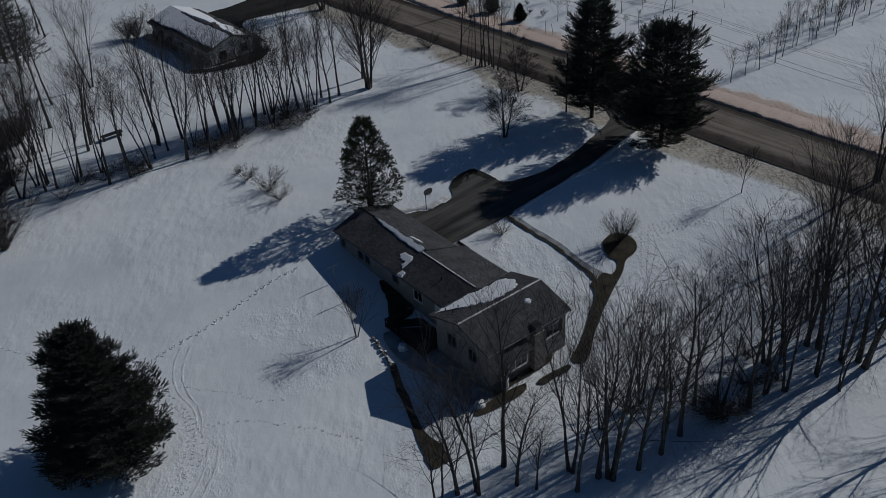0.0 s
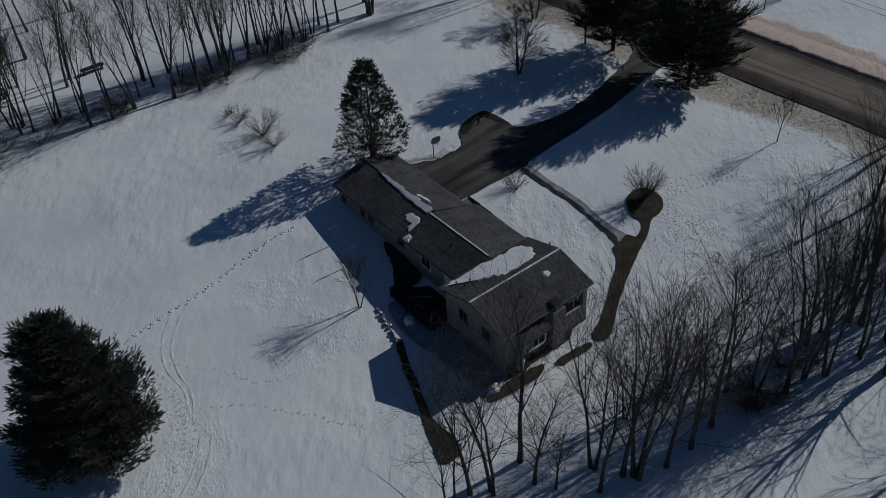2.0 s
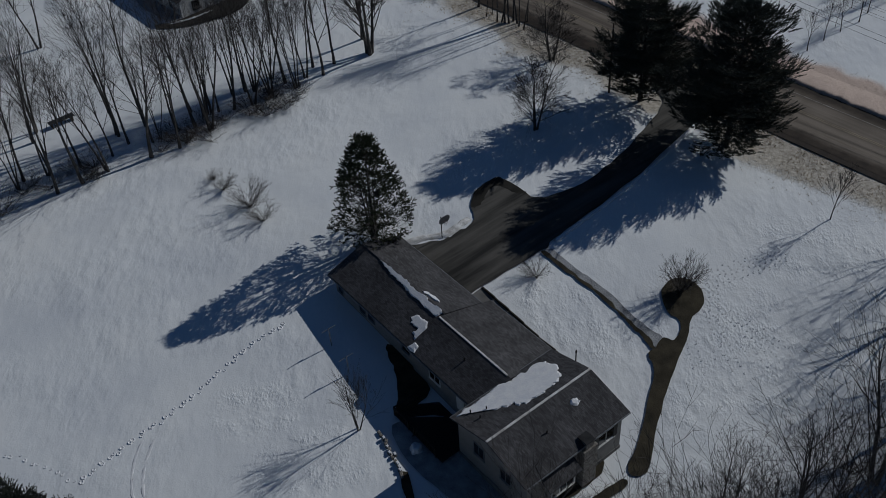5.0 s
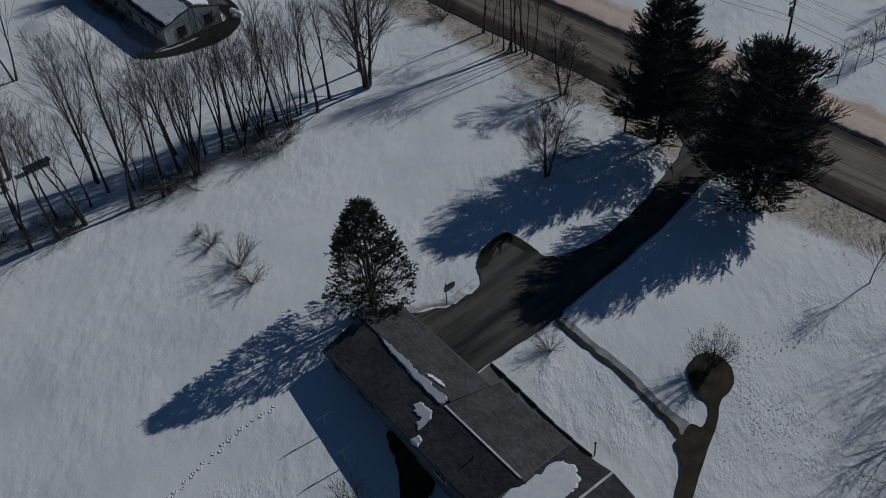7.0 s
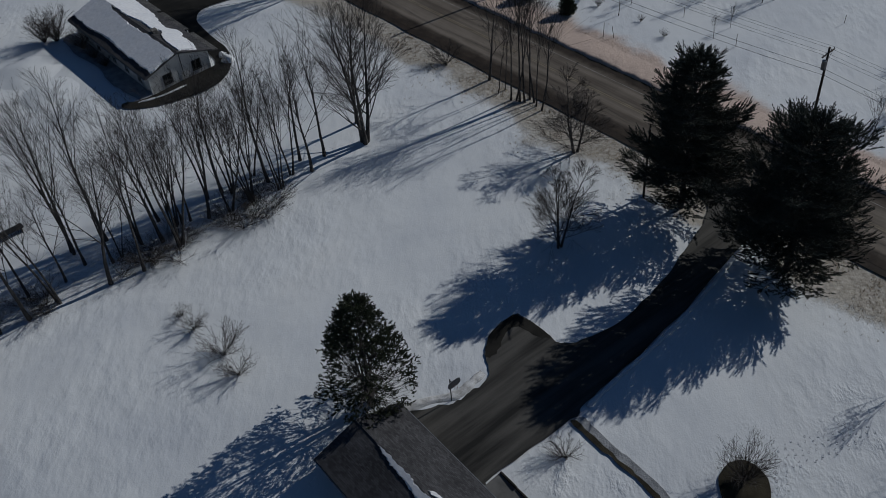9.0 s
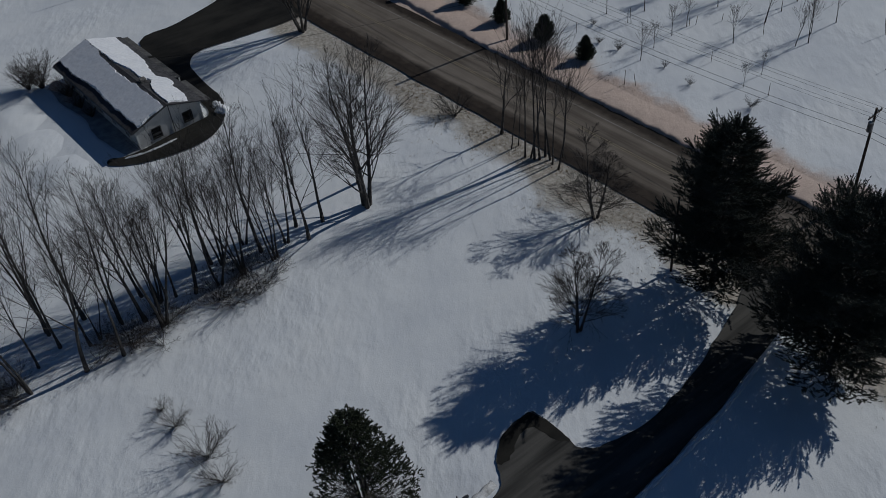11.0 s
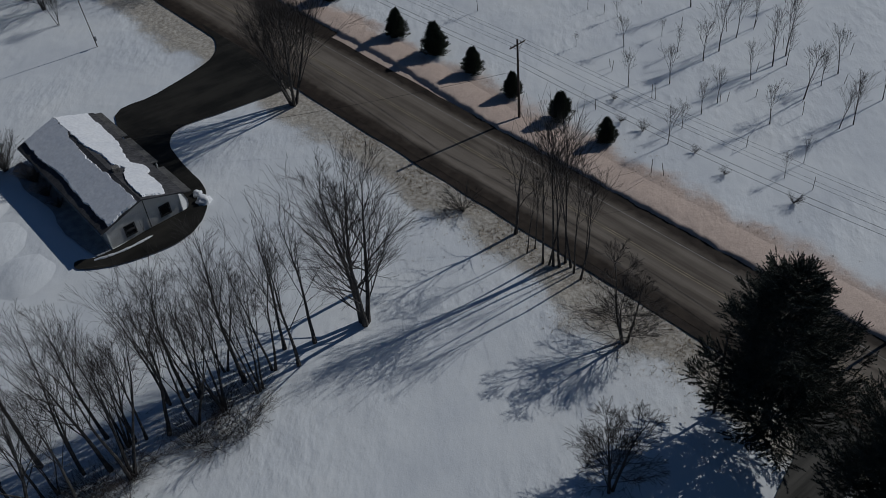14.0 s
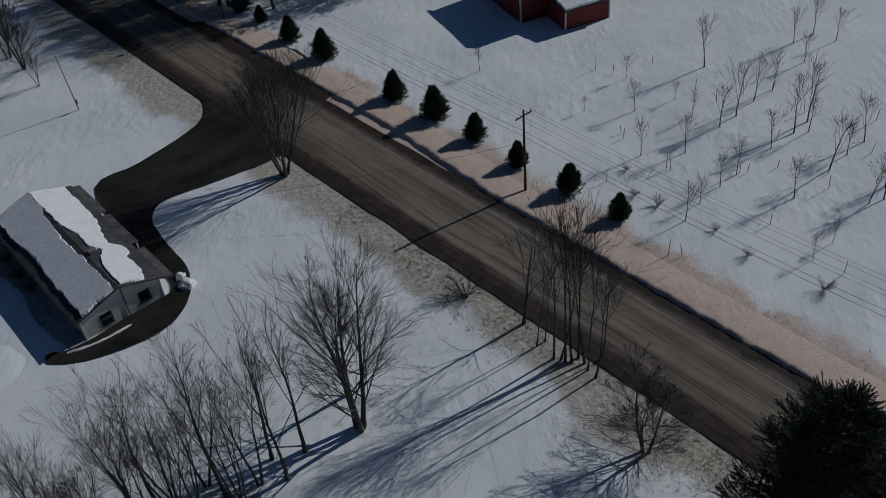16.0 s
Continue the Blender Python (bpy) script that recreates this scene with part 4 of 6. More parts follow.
def neighbour_house():
    h = thing("neighbour_house", pose(-42.9, 143.0, 0, 0, 0, 43.2), "pale single-storey house with a snow-covered roof", "house")
    part("wall", gable_wall(0.25, 8.75, 0.1, 21.3, -0.6, 2.45, 3.85, "y"), SIDING_NB, h)
    xr, zr, ze, t = 4.7, 4.25, 2.62, 0.16
    y0, y1 = -0.35, 21.7
    part("roof_slope", slab([(xr, y0, zr), (xr, y1, zr), (-0.35, y1, ze), (-0.35, y0, ze)], t), SHINGLE, h)
    part("roof_slope", slab([(xr, y0, zr), (9.35, y0, ze), (9.35, y1, ze), (xr, y1, zr)], t), SHINGLE, h)
    sl = (zr - ze) / (xr + 0.35)
    sr = (zr - ze) / (9.35 - xr)
    left = lambda x, y: zr - (xr - x) * sl
    right = lambda x, y: zr - (x - xr) * sr
    snow_on_slope(h, [(4.3, -0.2), (4.2, 6.0), (4.1, 12.0), (4.3, 16.5), (4.66, 17.5), (4.66, 21.6), (2.0, 21.6), (0.6, 21.5), (0.5, 17.0), (0.8, 12.0), (0.6, 6.0), (0.7, -0.2)], left, 0.2, 11, "thick snow sheet on the shaded slope", 0.1, mat=ROOF_SNOW)
    snow_on_slope(h, [(5.0, 0.0), (5.1, 3.2), (5.6, 5.4), (6.4, 6.6), (5.5, 7.8), (5.4, 10.5), (5.0, 12.6), (4.74, 14.5), (4.74, 21.6), (8.6, 21.6), (8.6, 18.0), (8.4, 13.0), (7.8, 10.5), (7.3, 7.6), (8.4, 6.6), (8.5, 5.2), (7.7, 4.6), (8.0, 2.0), (7.6, 0.6), (7.4, -0.1)], right, 0.18, 12, "thick snow sheet on the sunny slope", 0.1, mat=ROOF_SNOW)
    for a, b in ((7.2, 13.9), (-0.3, 5.9), (14.6, 21.6)):
        part("porch_roof", slab([(8.9, a, 2.60), (10.2, a, 2.28), (10.2, b, 2.28), (8.9, b, 2.60)], 0.12), SHINGLE_LIGHT, h)
    for y in (7.4, 10.4, 13.6):
        part("porch_post", box(9.95, 10.09, y - 0.07, y + 0.07, -0.3, 2.2), TRIM, h)
    part("chimney", box(4.9, 5.6, 6.2, 6.9, 3.4, 4.6), STONE, h)
    window_unit(h, 0.1, 2.7, 0.55, 1.1, 1.2, "y", -1, 1, DARK_METAL)
    window_unit(h, 0.1, 6.9, 0.75, 1.1, 1.2, "y", -1, 1, DARK_METAL)
    for y in (3.0, 6.5, 10.0, 14.5, 18.0):
        window_unit(h, 0.25, y, 0.5, 1.1, 1.1, "x", -1, 2)
    part("corner_trim", box(0.18, 0.33, 0.04, 0.2, -0.5, 2.5), TRIM, h)
    part("corner_trim", box(8.67, 8.82, 0.04, 0.2, -0.5, 2.5), TRIM, h)
    part("downpipe", rod((4.9, 0.02, 3.9), (4.9, 0.02, 0.1), 0.045), DARK_METAL, h)
    part("gutter", box(-0.45, -0.33, y0, y1, 2.44, 2.56), METAL, h)


neighbour_house()


def nb_pt(u, v):
    a = radians(43.2)
    return (-42.9 + math.cos(a) * u - math.sin(a) * v, 143.0 + math.sin(a) * u + math.cos(a) * v)


# Band of darker grey laid on the ground along the back wall.
draped("wall_bed", smooth_outline([nb_pt(0.1, 0.2), nb_pt(0.1, 21.0), nb_pt(-1.9, 21.6), nb_pt(-2.2, 16.0), nb_pt(-1.7, 11.0), nb_pt(-2.4, 6.0), nb_pt(-1.6, 0.6)], 4, 0.15, 21), 0.03, GREY_SNOW, "darker grey ground along the neighbour's back wall", "bare ground")


def barn():
    b = thing("barn", pose(7.2, 200.6, 0, 0, 0, 27), "red board barn with a snow-covered lean-to", "barn")
    part("wall", box(0, 7.0, 0, 5.2, -0.5, 2.9), RED_BOARD, b)
    part("wall", gable_wall(-4.2, 11.4, 5.2, 17.0, -0.5, 5.6, 9.8, "y"), RED_BOARD, b)
    part("roof", slab([(-0.3, 5.2, 4.0), (-0.3, -0.4, 2.95), (7.4, -0.4, 2.95), (7.4, 5.2, 4.0)], 0.18), SHINGLE, b)
    part("roof", slab([(3.6, 4.3, 10.15), (3.6, 17.6, 10.15), (-4.8, 17.6, 5.6), (-4.8, 4.3, 5.6)], 0.18), SHINGLE, b)
    part("roof", slab([(3.6, 4.3, 10.15), (12.0, 4.3, 5.6), (12.0, 17.6, 5.6), (3.6, 17.6, 10.15)], 0.18), SHINGLE, b)
    snow_on_slope(b, [(-0.2, -0.2), (7.3, -0.2), (7.3, 5.1), (-0.2, 5.1)], lambda x, y: 2.95 + (y + 0.4) * 1.05 / 5.6, 0.2, 21, "", 0.06)
    for x, y, z in ((-0.03, -0.03, 2.9), (-4.23, 5.17, 5.6), (7.03, -0.03, 2.9)):
        part("corner_board", box(x - 0.1, x + 0.1, y - 0.1, y + 0.1, -0.4, z), TRIM, b)
    part("barn_door", box(-4.28, -4.2, 8.0, 11.0, -0.1, 3.0), RED_BOARD, b)


barn()


# ---------------------------------------------------------------- trees
def tube_mesh(segments, sides_of):
    """One mesh from tapered pieces (a, b, ra, rb)."""
    verts, faces = [], []
    for a, b, ra, rb in segments:
        d = b - a
        if d.length < 1e-5:
            continue
        k = sides_of(ra)
        q = d.to_track_quat("Z", "Y")
        ex, ey = q @ Vector((1, 0, 0)), q @ Vector((0, 1, 0))
        o = len(verts)
        for c, r in ((a, ra), (b, rb)):
            for i in range(k):
                t = math.tau * i / k
                verts.append(c + ex * (r * math.cos(t)) + ey * (r * math.sin(t)))
        for i in range(k):
            faces.append((o + i, o + (i + 1) % k, o + k + (i + 1) % k, o + k + i))
    return verts, faces


def grow(rnd, height, spread=0.5, fork=0.45, stems=1, limbs=7, levels=3, radius=0.16, kids=4, lean=0.05, twig=0.012, gnarl=0.05, angle=(16, 38), up=0.05, low=0.6, dome=0.0, fan=0.0):
    """A leafless tree: lists of pieces for the trunk, the limbs and the twigs. Limbs rise in a vase towards the crown's top."""
    trunk, limb, twigs = [], [], []

    def shoot(p, d, length, r, level):
        n = (5, 3, 2, 1)[level]
        pos, direction = p.copy(), d.normalized()
        pts, dirs = [pos.copy()], []
        for i in range(n):
            direction = (direction + Vector((rnd.gauss(0, gnarl), rnd.gauss(0, gnarl), rnd.gauss(0, gnarl) + up))).normalized()
            nxt = pos + direction * (length / n)
            ra, rb = r * (1 - 0.85 * i / n), r * (1 - 0.85 * (i + 1) / n)
            least = twig * (1.0, 0.85, 0.7, 0.6)[level]
            (limb if level == 0 else twigs).append((pos.copy(), nxt.copy(), max(ra, least), max(rb, least * 0.7)))
            pos = nxt
            pts.append(pos.copy())
            dirs.append(direction.copy())
        if level + 1 >= levels:
            return
        count = kids + 2 if level == 0 else (kids if level == 1 else max(2, kids - 1))
        for k in range(count):
            f = 0.10 + 0.84 * (k + rnd.random()) / count
            i = min(int(f * n), n - 1)
            at = pts[i].lerp(pts[i + 1], f * n - i)
            axis = dirs[i].cross(Vector((rnd.gauss(0, 1), rnd.gauss(0, 1), rnd.gauss(0, 0.5))))
            if axis.length < 1e-3:
                continue
            turn = Matrix.Rotation(radians(rnd.uniform(*angle)), 3, axis.normalized())
            shoot(at, turn @ dirs[i], length * (0.20 + 0.70 * (1 - f)) * rnd.uniform(0.75, 1.2), max(r * (0.55 - 0.25 * f), twig * (1.0, 0.85, 0.7)[min(level, 2)]), level + 1)

    for s in range(stems):
        ang = math.tau * s / stems + rnd.uniform(-0.4, 0.4)
        tilt = lean * (2.0 if stems > 1 else 1.0)
        d = Vector((math.cos(ang) * tilt, math.sin(ang) * tilt, 1)).normalized()
        pos = Vector((math.cos(ang), math.sin(ang), 0)) * (radius * 1.1 if stems > 1 else 0)
        pos.z = -0.3
        n = 10
        hh = height * (rnd.uniform(0.82, 1.0) if s else 1.0)
        pts = [pos.copy()]
        for i in range(n):
            d = (d + Vector((rnd.gauss(0, 0.04), rnd.gauss(0, 0.04), 0.035))).normalized()
            nxt = pos + d * (hh * 0.96 / n)
            ra, rb = radius * (1 - 0.93 * i / n), radius * (1 - 0.93 * (i + 1) / n)
            if i == 0:
                ra *= 1.35
            trunk.append((pos.copy(), nxt.copy(), max(ra, 0.016), max(rb, 0.014)))
            pos = nxt
            pts.append(pos.copy())
        for k in range(limbs):
            f = fork + (0.93 - fork) * (k + rnd.random()) / limbs
            i = min(int(f * n), n - 1)
            at = pts[i].lerp(pts[i + 1], f * n - i)
            a = k * 2.4 + rnd.uniform(-0.5, 0.5) + s
            rel = (f - fork) / (0.93 - fork)
            out = spread * rnd.uniform(0.7, 1.25) * (1 + fan * (1 - rel))
            dd = Vector((math.cos(a) * out, math.sin(a) * out, 1)).normalized()
            reach = (hh * 1.0 - at.z) * rnd.uniform(low, 1.0) + 0.05 * hh
            if dome:
                reach = hh * (dome - dome * 0.62 * rel) * rnd.uniform(0.75, 1.1)
            shoot(at, dd, reach, radius * (0.38 - 0.25 * f), 0)
    return trunk, limb, twigs


def bare_tree(name, label, category, pieces, bark=None, twig_mat=None):
    e = thing(name, pose(0, 0, 0), label, category)
    trunk, limb, twigs = pieces
    for nm, segs, mat in (("trunk", trunk, bark or BARK), ("limb_wood", limb, bark or BARK), ("twig_crown", twigs, twig_mat or TWIG)):
        if segs:
            v, f = tube_mesh(segs, lambda r: 6 if r > 0.06 else (4 if r > 0.025 else 3))
            ob = mesh_object(nm, v, f, mat, e)
            if nm != "trunk":
                tagged(ob, kind="stuff")
    return e


def place_copies(proto_list, spots, group, seed, smin=0.85, smax=1.15, tilt=2.5):
    """The first use of each model is the model itself, the others are copies of it."""
    rnd = random.Random(seed)
    used = set()
    for i, spot in enumerate(spots):
        x, y = spot[0], spot[1]
        k = spot[3] % len(proto_list) if len(spot) > 3 else rnd.randrange(len(proto_list))
        model, base_h = proto_list[k]
        s = (spot[2] / base_h if len(spot) > 2 and spot[2] else rnd.uniform(smin, smax))
        m = pose(x, y, base_z(x, y) - 0.05, rnd.gauss(0, tilt), rnd.gauss(0, tilt), rnd.uniform(0, 360))
        sx = s * rnd.uniform(0.9, 1.12)
        if k in used:
            ob = copy_thing(model, m)
        else:
            ob = model
            used.add(k)
        ob.matrix_basis = m @ Matrix.Diagonal((sx, sx, s, 1))
        tagged(ob, group=group)


rnd = random.Random(11)
SLENDER = []
for st, lb, sp, fk in ((1, 15, 0.55, 0.20), (2, 9, 0.45, 0.24), (1, 17, 0.70, 0.16), (3, 7, 0.36, 0.26), (1, 13, 0.42, 0.30), (2, 10, 0.60, 0.18)):
    SLENDER.append((bare_tree("bare_tree", "tall slender leafless tree standing in snow", "tree", grow(rnd, 17, sp, fk, st, lb, 4, 0.225 if st == 1 else 0.165, 3, 0.07, 0.0125, 0.065, (18, 46), 0.035, 0.32)), 17))
rnd = random.Random(17)
HEDGERS = []
for st, lb, sp, fk in ((1, 9, 0.34, 0.34), (2, 7, 0.28, 0.30), (1, 11, 0.42, 0.28), (3, 5, 0.26, 0.34), (1, 8, 0.32, 0.40), (2, 8, 0.36, 0.26)):
    HEDGERS.append((bare_tree("bare_tree", "tall slim leafless tree of the hedgerow in snow", "tree", grow(rnd, 17, sp, fk, st, lb, 4, 0.20 if st == 1 else 0.15, 3, 0.07, 0.013, 0.06, (16, 40), 0.04, 0.35)), 17))
rnd = random.Random(5)
# hedgerow between the two lots
HEDGE = [(-19.3, 129.2, 15, 0), (-20.4, 126.5, 14, 2), (-22.6, 126.0, 15, 1), (-25.0, 124.8, 18, 0), (-28.3, 120.1, 14.5, 5), (-29.9, 123.2, 16, 4), (-31.4, 122.4, 15, 1), (-32.6, 114.9, 17, 3),
         (-34.6, 115.5, 16, 2), (-35.5, 111.2, 15, 4), (-35.9, 118.8, 15, 0), (-36.9, 115.3, 16, 1), (-38.4, 109.4, 17, 2), (-40.8, 116.0, 19, 0), 
         (-42.9, 106.9, 16, 1), (-43.7, 114.1, 18, 5), (-45.1, 104.8, 16, 0), (-47.4, 103.0, 17, 4), (-52.2, 105.4, 16, 2), (-56.2, 103.4, 17, 1), (-58.3, 99.8, 17, 5)]
HEDGE += [(-23.5, 123.5, 14, 1), (-26.5, 122.0, 15, 3), (-30.5, 119.0, 15, 0), (-33.8, 118.0, 14, 3), (-27.0, 126.0, 13, 5), (-22.0, 128.5, 14, 0)]
for i in range(6):
    t = rnd.random()
    HEDGE.append((-42 - 22 * t + rnd.uniform(-3, 3), 117 - 12 * t + rnd.uniform(-7, 9), rnd.uniform(12, 18)))
for i in range(30):
    x, y, h = rnd.uniform(-92, -60), rnd.uniform(96, 170), rnd.uniform(13, 19)
    HEDGE.append((x - max(0, y - 138) * 0.8, y, h))
for i in range(16):
    t = (i + rnd.random()) / 16
    HEDGE.append((-24 - 35 * t + rnd.uniform(-1.5, 2.5), 123.5 - 23.5 * t + rnd.uniform(-1.0, 3.0), rnd.uniform(8, 14)))
place_copies(HEDGERS, HEDGE, "trees of the hedgerow and side wood", 3)
WOODS = [(10.4, 52.0, 19, 1), (10.8, 49.8, 14, 4), (12.8, 51.3, 18, 0), (13.9, 51.2, 20, 3), (16.4, 52.2, 17, 2), (18.7, 54.2, 18, 5), (20.8, 56.3, 18, 0), (25.1, 59.6, 16, 1), (27.9, 60.0, 18, 2), (30.9, 65.8, 19, 5),
         (35.7, 68.5, 20, 4), (36.7, 68.0, 23, 0), (38.3, 65.9, 18, 1), (40.0, 65.9, 22, 4), (40.4, 65.1, 26, 2), (2.1, 49.7, 18, 1), (4.5, 52.8, 19, 4), (7.3, 50.1, 9, 0), (-1.2, 48.0, 12, 1), (5.6, 50.6, 12, 2), (42.8, 84.9, 14, 2)]
WOODS2 = []
for i in range(10):
    t = rnd.random()
    WOODS2.append((13 + 34 * t + rnd.uniform(-2, 4), 55 + 13 * t + rnd.uniform(-1.5, 9) * (0.8 + 0.5 * t), rnd.uniform(10, 18)))
for i in range(11):
    WOODS2.append((rnd.uniform(46, 78), rnd.uniform(54, 92), rnd.uniform(15, 23)))
WOODS2 += [(46.5, 74.5, 17), (44.5, 72.5, 14), (33.0, 66.8, 12), (22.8, 60.2, 14)]
for i in range(4):
    WOODS2.append((rnd.uniform(46, 62), rnd.uniform(78, 98), rnd.uniform(12, 18)))
place_copies(SLENDER, WOODS + WOODS2, "trees of the wood behind the house", 4)

rnd = random.Random(21)
BIG = bare_tree("broad_tree", "broad leafless maple with several stems and fine twigs", "tree", grow(random.Random(28), 18.0, 0.44, 0.12, 3, 14, 4, 0.25, 4, 0.07, 0.0125, 0.03, (12, 30), 0.03, 0.5, 0.46, 1.0))
BIG.matrix_basis = pose(-14.9, 131.6, -0.1, 0, 0, 40)
c = copy_thing(SLENDER[2][0], pose(-16.2, 135.6, -0.1, 0, -4, 200))
tagged(c, group="trees of the hedgerow and side wood")
ASH = bare_tree("broad_tree", "leafless multi-stemmed tree beside the road", "tree", grow(random.Random(22), 14.5, 0.42, 0.13, 5, 10, 4, 0.20, 4, 0.14, 0.015, 0.045, (14, 36), 0.03))
ASH.matrix_basis = pose(-27.4, 169.3, -0.1)
LAWN = bare_tree("lawn_tree", "dense round-crowned leafless tree on the lawn", "tree", grow(random.Random(24), 11.6, 0.55, 0.08, 3, 16, 4, 0.13, 4, 0.09, 0.0125, 0.045, (15, 38), 0.015, 0.55, 0.42, 1.5))
LAWN.matrix_basis = pose(6.2, 112.9, -0.1)
t3 = copy_thing(SLENDER[2][0], pose(0.4, 49.6, -2.5, 0, 0, 70))
t3.scale = (0.95, 0.95, 0.75)
tagged(t3, "wide-spreading leafless tree at the wood's edge")
t2 = copy_thing(LAWN, pose(8.9, 128.3, -0.1, 0, 0, 130))
t2.scale = (1.2, 1.2, 0.8)
tagged(t2, "leafless bushy tree on the road verge")
c = copy_thing(LAWN, pose(-69.9, 198.0, -0.1, 0, 0, 250))
c.scale = (1.0, 1.0, 1.05)
tagged(c, "leafless roadside tree with thick limbs")
for x, y, sc in ((-42.0, 216.5, 1.55), (-47.5, 220.0, 1.65)):
    c = copy_thing(LAWN, pose(x, y, -0.1, 0, 0, x * 30))
    c.scale = (sc, sc, sc)
    tagged(c, "large leafless roadside tree")
APPLE = bare_tree("small_tree", "small leafless tree behind the house", "tree", grow(random.Random(25), 6.3, 0.36, 0.12, 3, 7, 3, 0.07, 3, 0.10, 0.013, 0.04, (13, 32)))
APPLE.matrix_basis = pose(-10.7, 71.3, base_z(0, 71.3) - 0.05)
for x, y, s, rz in ((-73.5, 201.5, 1.9, 90), (-65.8, 192.9, 0.8, 200), (-76, 207, 2.2, 60), (-82, 196, 2.4, 120), (-52, 232, 2.4, 300), (-60, 240, 2.5, 10)):
    c = copy_thing(APPLE, pose(x, y, -0.05, 0, 0, rz))
    c.scale = (s, s, s)
    tagged(c, "leafless roadside tree in snow")
SAPLING = bare_tree("sapling", "thin leafless sapling on the lawn", "tree", grow(random.Random(26), 5.9, 0.5, 0.2, 1, 10, 3, 0.07, 3, 0.04, 0.018, 0.05))
SAPLING.matrix_basis = pose(35.1, 95.6, base_z(0, 95.6))
# row of slim trees on the road verge
CLUMP = [(0.6, 140.6, 8, 4), (1.4, 141.2, 9, 0), (2.1, 139.0, 14, 4), (2.7, 138.8, 13, 0), (3.1, 138.6, 15, 4), (3.7, 138.4, 14, 2), (4.3, 139.0, 15, 4), (4.8, 138.3, 14, 0), (5.0, 137.5, 13, 4), (5.6, 136.6, 12, 0), (6.2, 138.6, 9, 4)]
rnd = random.Random(27)
POLES = []
for k in range(3):
    POLES.append((bare_tree("slim_tree", "straight slim leafless tree on the verge", "tree", grow(rnd, 14, 0.22, 0.4, 1, 7, 3, 0.11, 3, 0.07, 0.015, 0.08, (16, 40))), 13))
place_copies(POLES, CLUMP, "slim trees on the road verge", 8, tilt=3)
CROOKED = bare_tree("crooked_tree", "crooked leafless tree on the road verge", "tree", grow(rnd, 11.3, 0.8, 0.3, 1, 7, 3, 0.19, 4, 0.1, 0.02, 0.16, (20, 55)))
CROOKED.matrix_basis = pose(-0.5, 143.6, -0.1)


def shrub(h, seed, stems=14, spread=0.75, r=0.03):
    rr = random.Random(seed)
    segs = []
    for i in range(stems):
        a = rr.uniform(0, math.tau)
        d = Vector((math.cos(a) * spread, math.sin(a) * spread, rr.uniform(0.5, 1.2))).normalized()
        p = Vector((rr.gauss(0, 0.12), rr.gauss(0, 0.12), -0.05))
        for k in range(4):
            q = p + (d + Vector((rr.gauss(0, 0.16), rr.gauss(0, 0.16), 0.08))).normalized() * h / 4
            segs.append((p, q, r * (1 - k / 5), r * (0.8 - k / 5)))
            for j in range(3):
                e = (d + Vector((rr.gauss(0, 0.5), rr.gauss(0, 0.5), rr.gauss(0.1, 0.4)))).normalized()
                q2 = q + e * h * rr.uniform(0.15, 0.35)
                segs.append((q, q2, min(0.012, r * 0.7), 0.006))
                for w in range(2):
                    e2 = (e + Vector((rr.gauss(0, 0.5), rr.gauss(0, 0.5), rr.gauss(0.1, 0.3)))).normalized()
                    segs.append((q2, q2 + e2 * h * 0.16, min(0.009, r * 0.5), 0.004))
            p = q
    return segs


def make_shrub(label, h, seed, stems, spread, r=0.03):
    e = thing("shrub", pose(0, 0, 0), label, "shrub")
    v, f = tube_mesh(shrub(h, seed, stems, spread, r), lambda r: 4 if r > 0.02 else 3)
    tagged(mesh_object("twig_crown", v, f, TWIG, e), kind="stuff")
    return e


S1 = make_shrub("low spreading leafless shrub on the snowy lawn", 2.6, 3, 30, 0.9, 0.02)
S1.matrix_basis = pose(-25.0, 99.7, -0.05)
for x, y, s in ((-28.6, 102.9, 0.7), (-23.2, 97.4, 0.75), (-30.2, 104.7, 0.4)):
    c = copy_thing(S1, pose(x, y, base_z(x, y) - 0.05, 0, 0, x * 40))
    c.scale = (s, s, s)
S2 = make_shrub("dense round leafless bush in a thawed ring", 3.0, 8, 42, 0.55)
S2.matrix_basis = pose(18.9, 86.2, base_z(0, 86.2), 0, 0, 0)
S3 = make_shrub("small leafless shrub on the front lawn", 1.7, 9, 20, 0.9, 0.02)
S3.matrix_basis = pose(5.2, 88.3, base_z(0, 88.3))
c = copy_thing(S3, pose(-6.0, 147.5, -0.05))
c.scale = (1.4, 1.4, 1.5)
tagged(c, "leafless shrub on the grassy verge")
for u, v, sc in ((-2.4, 22.6, 1.25), (-3.8, 23.6, 1.0), (-0.8, 17.6, 0.85), (-0.9, 14.0, 0.6), (-0.8, 11.0, 0.5)):
    x, y = nb_pt(u, v)
    c = copy_thing(S2, pose(x, y, -0.05, 0, 0, u * 50))
    c.scale = (sc, sc, sc)
    tagged(c, "leafless bush behind the neighbour's house", group="bushes behind the neighbour's house")
rnd = random.Random(31)
S4 = make_shrub("tangled leafless brush along the hedgerow", 2.3, 14, 15, 1.25, 0.014)
S4.matrix_basis = pose(-24.0, 118.6, -0.05)
tagged(S4, group="brush along the hedgerow")
